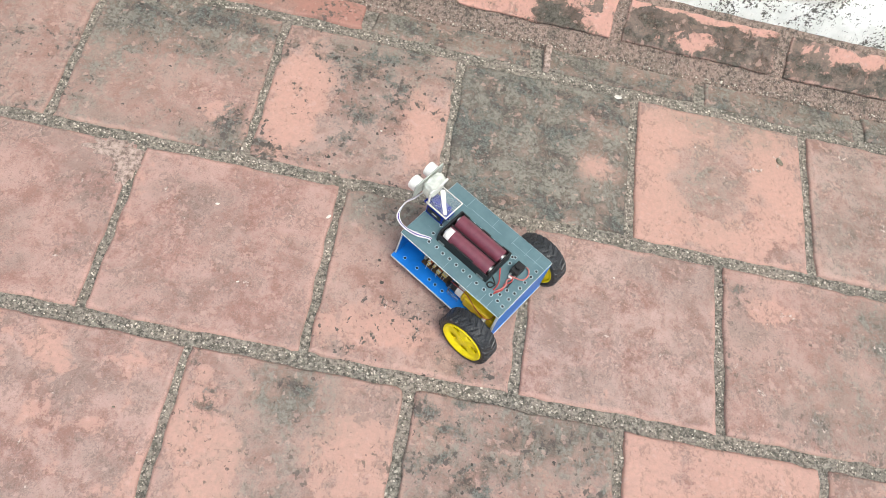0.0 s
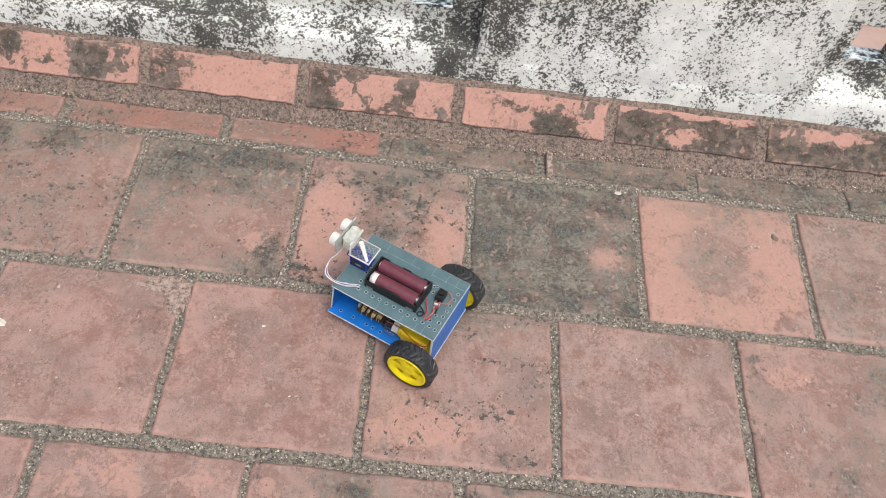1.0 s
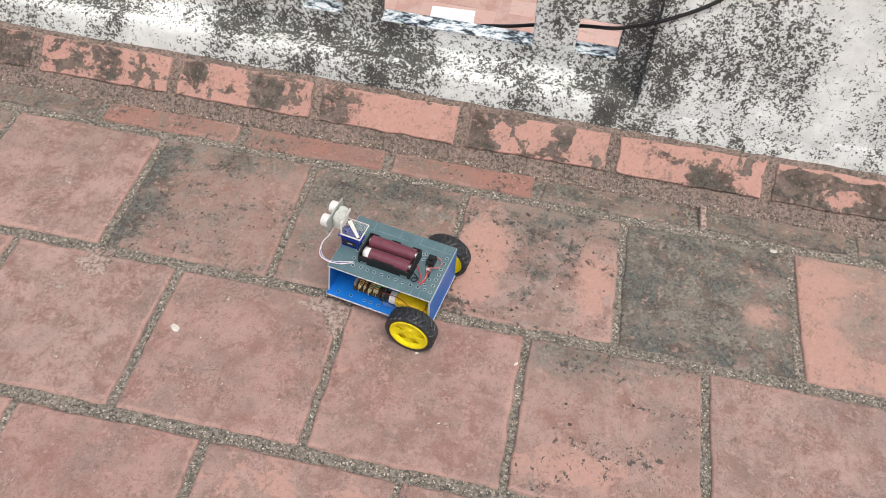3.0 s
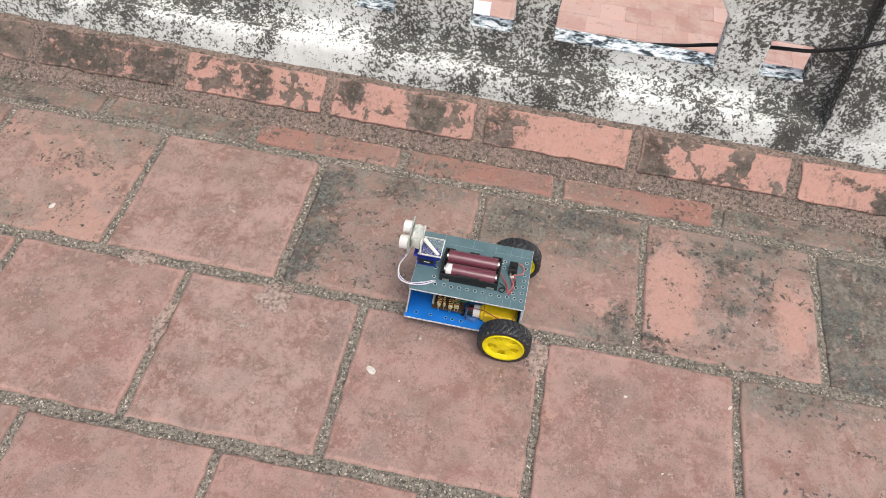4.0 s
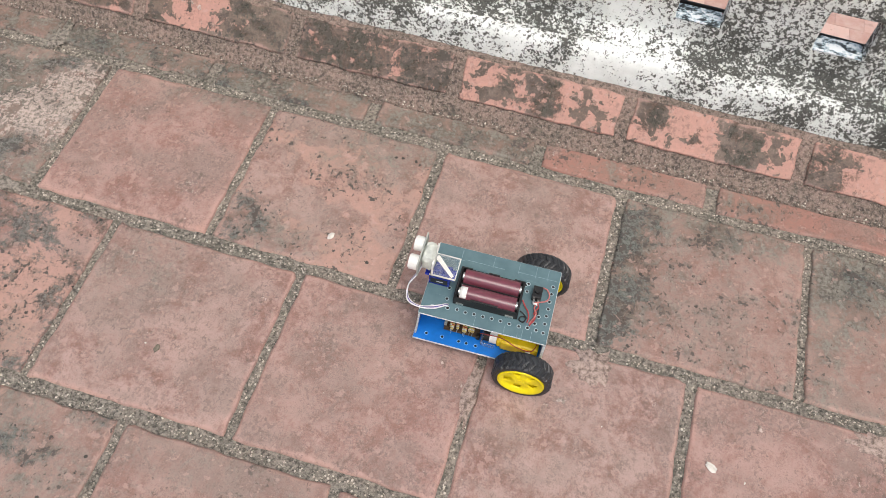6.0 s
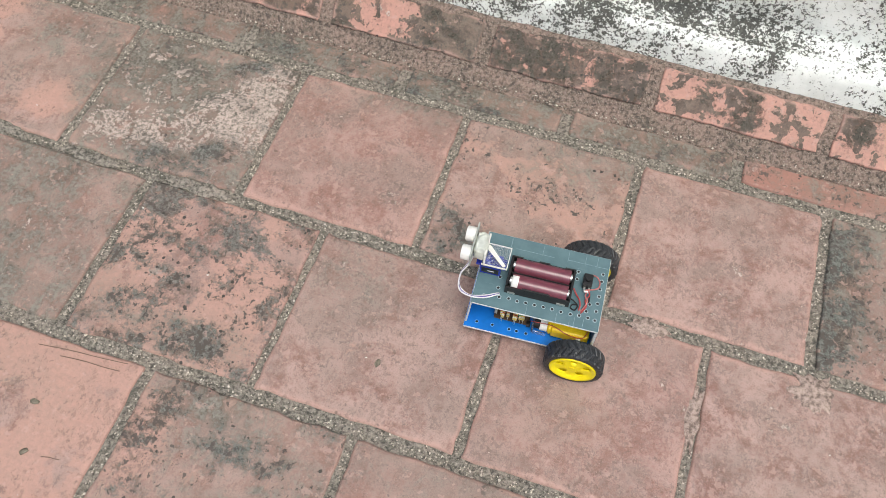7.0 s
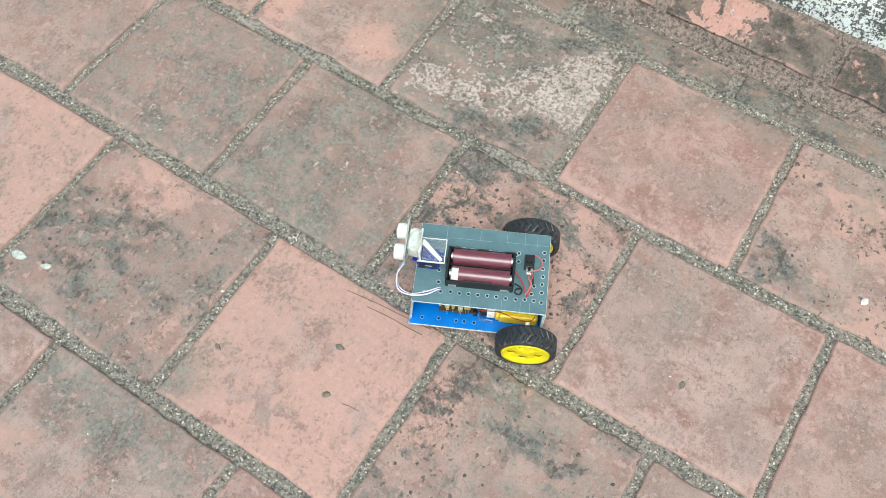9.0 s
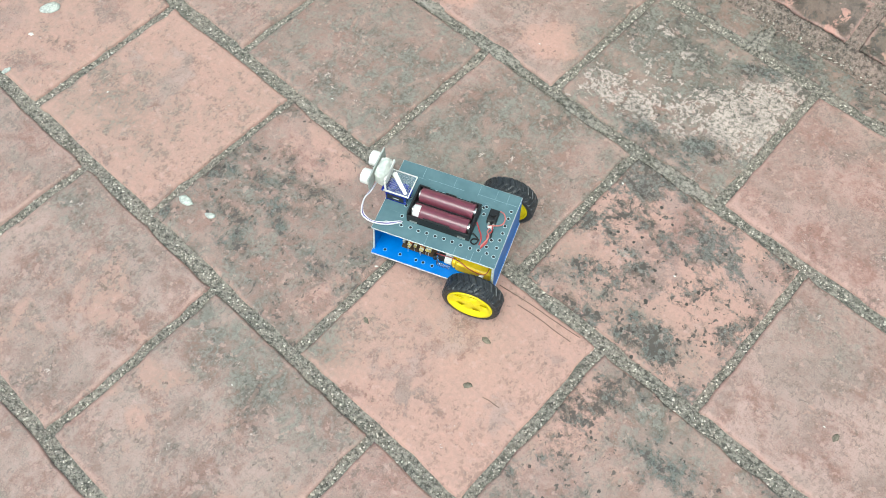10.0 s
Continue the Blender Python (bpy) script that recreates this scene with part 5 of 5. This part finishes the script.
def make_circuit(car):
    z = LOW_Z
    b = part("circuit_board", box(0.0555, 0.0950, -0.004, 0.0325, z + 0.0060, z + 0.0075, 0.0003), PHENOL, car, "small brown circuit board with tan resistors")
    for k in range(4):
        part("standoff", rod((0.059 + (k % 2) * 0.034, 0.0 + (k // 2) * 0.025, z), (0.059 + (k % 2) * 0.034, 0.0 + (k // 2) * 0.025, z + 0.006), 0.0013, 8), STEEL, b)
    rnd = random.Random(4)
    for k, x in enumerate((0.0635, 0.0668, 0.0702, 0.0738, 0.0812, 0.0846, 0.0880)):
        h = z + 0.0115 + rnd.uniform(-0.0008, 0.0014)
        y = 0.0185 + rnd.uniform(-0.0015, 0.0025)
        lean = rnd.uniform(-0.0022, 0.0022)
        def at(f, k=k, x=x, y=y, h=h, lean=lean):
            return (x + lean * f, y + 0.0125 * f, h)
        r = part("resistor", rod(at(0), at(1), 0.0017, 12), GOLD, b, "tan resistor with coloured bands")
        for j, m in enumerate((COPPER_RED, BLACK, COPPER_RED, WHITE)):
            part("band", rod(at(0.12 + 0.22 * j), at(0.22 + 0.22 * j), 0.00182, 12), m, r)
        part("lead", tube([(x, y - 0.0025, z + 0.0075), (x, y - 0.0020, h), (x, y, h)], 0.0004, 5, 3), STEEL, r)
        part("lead", tube([at(1), (x + lean, y + 0.0145, h), (x + lean, y + 0.0150, z + 0.0070)], 0.0004, 5, 3), STEEL, r)
    part("header", box(0.0925, 0.0955, 0.012, 0.0280, z + 0.0075, z + 0.0130, 0.0004), PCB, b, "pale pin header")
    part("chip", box(0.0600, 0.0680, -0.002, 0.011, z + 0.0075, z + 0.0115, 0.0006), BLACK, b)
    part("connector", box(0.0540, 0.0585, 0.0270, 0.0320, z + 0.0002, z + 0.0085, 0.0008), BLACK, car, "black connector")
    part("jumper_wire", tube([(0.070, 0.0260, z + 0.012), (0.058, 0.0330, 0.052), (0.030, 0.0360, 0.0630), (0.004, 0.0340, 0.0660), (-0.010, 0.0280, 0.0700)], 0.0007, 6), GREEN_WIRE, car, "green wire")


def make_car():
    car = new("robot_car")
    bm, mats = board(XR, XF, -HW, HW, DECK_Z - 0.0022, DECK_Z, DECK)
    top = part("upper_deck", bm, mats, car, "grey-teal scuffed foam board with drilled holes")
    bm, mats = board(XR - 0.001, 0.1262, -HW - 0.001, 0.0478, LOW_Z - 0.003, LOW_Z, BLUE)
    low = part("lower_deck", bm, mats, car, "bright blue foam board with pale cut edges")
    bm, mats = board(XR, XR + 0.003, -HW, HW, LOW_Z + 0.0002, DECK_Z - 0.0024, BLUE, "x")
    part("rear_panel", bm, mats, car, "bright blue foam board panel")
    bm, mats = board(XF - 0.0022, XF - 0.0002, -HW, HW - 0.003, LOW_Z + 0.0002, DECK_Z - 0.0024, BLUE, "x")
    for v in bm.verts:
        v.co.x += 0.0042 * (DECK_Z - 0.0024 - v.co.z) / (DECK_Z - LOW_Z)
    part("front_panel", bm, mats, car, "bright blue foam board panel leaning outwards")
    # drilled holes: torn pale rims round flat black discs that paint the bores' shade
    bm = bmesh.new()
    ring = [[bm.verts.new((r * math.cos(2 * math.pi * k / 14), r * math.sin(2 * math.pi * k / 14), h)) for k in range(14)] for r, h in ((0.0023, 0.0), (0.0020, 0.0005), (0.00165, 0.0004), (0.0015, 0.0001))]
    for i in range(3):
        for k in range(14):
            bm.faces.new((ring[i][k], ring[i][(k + 1) % 14], ring[i + 1][(k + 1) % 14], ring[i + 1][k]))
    f = bm.faces.new(ring[3])
    f.material_index = 1
    me = bpy.data.meshes.new("drilled_hole")
    bm.to_mesh(me)
    bm.free()
    me.materials.append(TORN)
    me.materials.append(BLACK)
    low_me = me.copy()
    low_me.materials[0] = TORN_BLUE
    rnd = random.Random(6)
    holes = [(0.0927 - k * 0.0095, 0.0315) for k in range(11)] + [(0.1090, 0.0345)]
    holes += [(-0.0095, -0.0250 + k * 0.0094) for k in range(6)] + [(0.0170, -0.0205), (0.0170, -0.0110)]
    holes += [(0.0840 - k * 0.0093, -0.0190) for k in range(8)] + [(0.0965, -0.003), (0.0970, 0.008), (0.0962, 0.0215), (0.0005, 0.0245), (-0.0010, 0.0150), (-0.0095, 0.0325)]
    for x, y in holes:
        ob = new("drilled_hole", me)
        ob.parent = top
        ob.location = (x + rnd.uniform(-0.0006, 0.0006), y + rnd.uniform(-0.0006, 0.0006), DECK_Z)
        ob.rotation_euler = (0, 0, rnd.uniform(0, 6))
    for x, y in [(0.1124, 0.0392), (0.0946, 0.0388), (0.0756, 0.0392), (0.0670, 0.0392), (0.0564, 0.0394)]:
        ob = new("drilled_hole", low_me)
        ob.parent = low
        ob.location = (x, y, LOW_Z)
    # scribed layout lines
    for x0, x1, y in ((0.088, 0.045, -0.0315), (0.030, -0.014, -0.0325), (0.112, 0.090, -0.0300)):
        part("scribed_line", box(x1, x0, y, y + 0.0004, DECK_Z, DECK_Z + 0.0001), SCRATCH, top)
    for x in (0.058, 0.0935, -0.002, 0.030, 0.011):
        part("scribed_line", box(x, x + 0.0004, -0.043, -0.030, DECK_Z, DECK_Z + 0.0001), SCRATCH, top)
    for x in (0.062, 0.030, 0.011, 0.0015):
        part("scribed_line", box(x, x + 0.0004, 0.034, 0.0450, DECK_Z, DECK_Z + 0.0001), SCRATCH, top)
    make_motor(car, 1)
    make_motor(car, -1)
    left = make_wheel("wheel", 1, car)
    right = make_wheel("wheel", -1, car)
    make_battery_pack(car)
    make_sensor_head(car)
    make_switch(car)
    make_circuit(car)
    tagged(car, "homemade two-deck robot car with yellow wheels and maroon batteries", "robot car")
    return car, left, right


# ---- small loose things ----
def chip_stone(name, x, y, r, flat, mat, label, category, seed, turn=0.0, group=""):
    bm = bmesh.new()
    bmesh.ops.create_icosphere(bm, subdivisions=2, radius=1.0)
    for v in bm.verts:
        f = 1 + 0.35 * noise.noise(v.co * 1.3 + Vector((seed, 0, 0))) + 0.25 * noise.noise(v.co * 2.6 + Vector((0, seed, 0)))
        v.co = Vector((v.co.x * r * 1.35 * f, v.co.y * r * 0.8 * f, max(-0.3, v.co.z) * r * flat * f))
    ob = mesh_ob(name, bm, mat, smooth=name != "stone_chip")
    ob.matrix_world = pose(x, y, 0.3 * r * flat, 0, 0, turn)
    tagged(ob, label, category, group)


def make_litter():
    for i, (x, y, r, a) in enumerate([(-0.080, -0.320, 0.0050, -35), (0.223, -0.286, 0.0020, 10), (0.347, -0.273, 0.0023, 60), (0.677, -0.006, 0.0038, 0), (-0.558, -0.171, 0.0042, 70), (-1.741, -0.612, 0.0030, 20)]):
        chip_stone("stone_chip", x, y, r, 0.35, CHIP, "small white stone chip lying on the tiles", "stone chip", i * 3.7, a, "stone chips on the floor")
    for i, (x, y, r) in enumerate([(-1.018, -0.529, 0.0062), (-0.999, -0.580, 0.0060), (-0.688, -0.368, 0.0060), (0.899, -0.054, 0.0075), (-1.13, -0.60, 0.005)]):
        chip_stone("mud_crumb", x, y, r * 0.62, 0.34, MUD, "flat crumb of dry mud stuck to a tile", "mud crumb", 40 + i * 2.9, i * 40, "mud crumbs on the floor")
    for i, (x, y, r) in enumerate([(-1.392, -0.636, 0.0072), (-1.356, -0.630, 0.0048), (-1.759, -0.568, 0.0110), (-1.713, -0.668, 0.0050)]):
        chip_stone("cement_scrap", x, y, r, 0.22, SCRAP, "flat scrap of pale cement stuck to a tile", "cement scrap", 60 + i * 2.0, i * 30, "cement scraps on the floor")
    rnd = random.Random(9)
    for i in range(60):
        x, y = rnd.uniform(-1.7, 1.0), rnd.uniform(-0.95, -0.03)
        chip_stone("crumb", x, y, rnd.uniform(0.0008, 0.0016), 0.6, CHIP if rnd.random() < 0.55 else MUD, "tiny crumb of grit on the tiles", "crumb", i * 1.3, rnd.uniform(0, 360), "grit crumbs on the floor")
    # thin dark tubes; the two long ones stand in for scratches in a tile
    for x, y, a, l in ((-0.998, -0.4645, 6, 0.105), (-0.985, -0.4720, 4, 0.07), (-0.969, -0.5775, 9, 0.02)):
        d = Vector((math.cos(radians(a)), math.sin(radians(a)), 0)) * l / 2
        p = Vector((x, y, 0.0012))
        ob = mesh_ob("dark_line", tube([p - d, p - d * 0.3 + Vector((0.002, 0.001, 0.0005)), p + d * 0.4, p + d], 0.0004, 5, 5), DARK_LINE)
        tagged(ob, "thin dark line on the tiles, made as a raised tube", "stalk", "stalks on the floor")
    # stub of mortar standing in a brick joint
    bm = box(0.5725, 0.5815, 0.013, 0.055, -0.006, 0.0052, 0.0018)
    bmesh.ops.subdivide_edges(bm, edges=[e for e in bm.edges if e.calc_length() > 0.006], cuts=4, use_grid_fill=True)
    for v in bm.verts:
        v.co += Vector((noise.noise(v.co * 180), noise.noise(v.co * 150 + Vector((5, 0, 0))), 0.6 * noise.noise(v.co * 160 + Vector((0, 9, 0))))) * 0.0022
    stub = mesh_ob("mortar_stub", bm, PATCH, smooth=True)
    tagged(stub, "stub of pinkish mortar standing in a brick joint", "mortar stub")


# ---- motion ----
CAR = [
    (0.0, 0.5568, -0.3441, 146.8),
    (0.5, 0.4954, -0.3045, 151.4),
    (1.0, 0.4322, -0.2757, 154.9),
    (1.5, 0.3912, -0.2610, 156.3),
    (2.0, 0.3460, -0.2414, 161.1),
    (3.3, 0.1867, -0.2028, 172.5),
    (3.5, 0.1601, -0.2000, 173.6),
    (4.0, 0.0692, -0.1992, 180.0),
    (4.5, -0.0195, -0.2091, 183.3),
    (5.0, -0.1106, -0.2208, 181.2),
    (5.2, -0.1540, -0.2256, 173.1),
    (6.3, -0.3504, -0.2290, 184.6),
    (6.5, -0.3883, -0.2341, 183.5),
    (7.0, -0.4883, -0.2457, 183.9),
    (7.5, -0.5855, -0.2605, 190.3),
    (8.0, -0.6818, -0.2902, 196.0),
    (8.5, -0.7740, -0.3280, 200.9),
    (9.0, -0.8737, -0.3734, 206.0),
    (9.5, -0.9667, -0.4132, 195.8),
    (10.0, -1.0773, -0.4524, 201.7),
]


def glide(t):
    """The car's place and heading between its rows."""
    k = max(i for i in range(len(CAR) - 1) if CAR[i][0] <= t + 1e-9)
    p = [np.array(r) for r in (CAR[max(k - 1, 0)], CAR[k], CAR[k + 1], CAR[min(k + 2, len(CAR) - 1)])]
    h = p[2][0] - p[1][0]
    m1 = (p[2] - p[0])[1:] / (p[2][0] - p[0][0]) * h
    m2 = (p[3] - p[1])[1:] / (p[3][0] - p[1][0]) * h
    s = (t - p[1][0]) / h
    return (2 * s ** 3 - 3 * s ** 2 + 1) * p[1][1:] + (s ** 3 - 2 * s ** 2 + s) * m1 + (3 * s ** 2 - 2 * s ** 3) * p[2][1:] + (s ** 3 - s ** 2) * m2


def motions(car, left, right):
    times = [round(0.1 * i, 1) for i in range(101)]
    places = [glide(t) for t in times]
    walk(car, [(t, pose(x, y, 0.0, 0, 0, a)) for t, (x, y, a) in zip(times, places)])
    for wheel, side in ((left, 1), (right, -1)):
        turn, rows, last = 0.0, [], None
        for t, (x, y, a) in zip(times, places):
            r = radians(a)
            hub = Vector((x - side * WHEEL_Y * math.sin(r), y + side * WHEEL_Y * math.cos(r), 0))
            if last is not None:
                turn += (hub - last).dot(Vector((math.cos(r), math.sin(r), 0))) / WHEEL_R
            last = hub
            rows.append((t, pose(0 if side > 0 else 0.0035, WHEEL_Y if side > 0 else -RIGHT_Y, WHEEL_R + 0.0003, 0, math.degrees(turn), 0)))
        walk(wheel, rows)


make_skirting()
make_parapet()
make_yard()
make_white_board()
make_cable()
robot, wheel_left, wheel_right = make_car()
make_litter()
for px, py, rx, ry, sd in ((-0.224, -0.243, 0.022, 0.022, 1.0), (0.092, -0.243, 0.030, 0.014, 2.0), (0.112, -0.262, 0.014, 0.026, 5.0), (-0.41, -0.226, 0.022, 0.012, 3.0), (-0.345, -0.32, 0.008, 0.04, 4.0)):
    mortar_patch(px, py, rx, ry, sd, PATCH)
for px, py, rx, ry, sd in ((-1.39, -0.221, 0.045, 0.008, 7.0), (-1.27, -0.222, 0.050, 0.011, 8.0), (-1.13, -0.225, 0.050, 0.008, 9.0), (-0.98, -0.221, 0.045, 0.009, 10.0), (-1.03, 0.024, 0.011, 0.026, 11.0)):
    mortar_patch(px, py, rx, ry, sd, GREY_PATCH)
lay_brick_course()
lay_floor_tiles()
scatter_grit()
motions(robot, wheel_left, wheel_right)
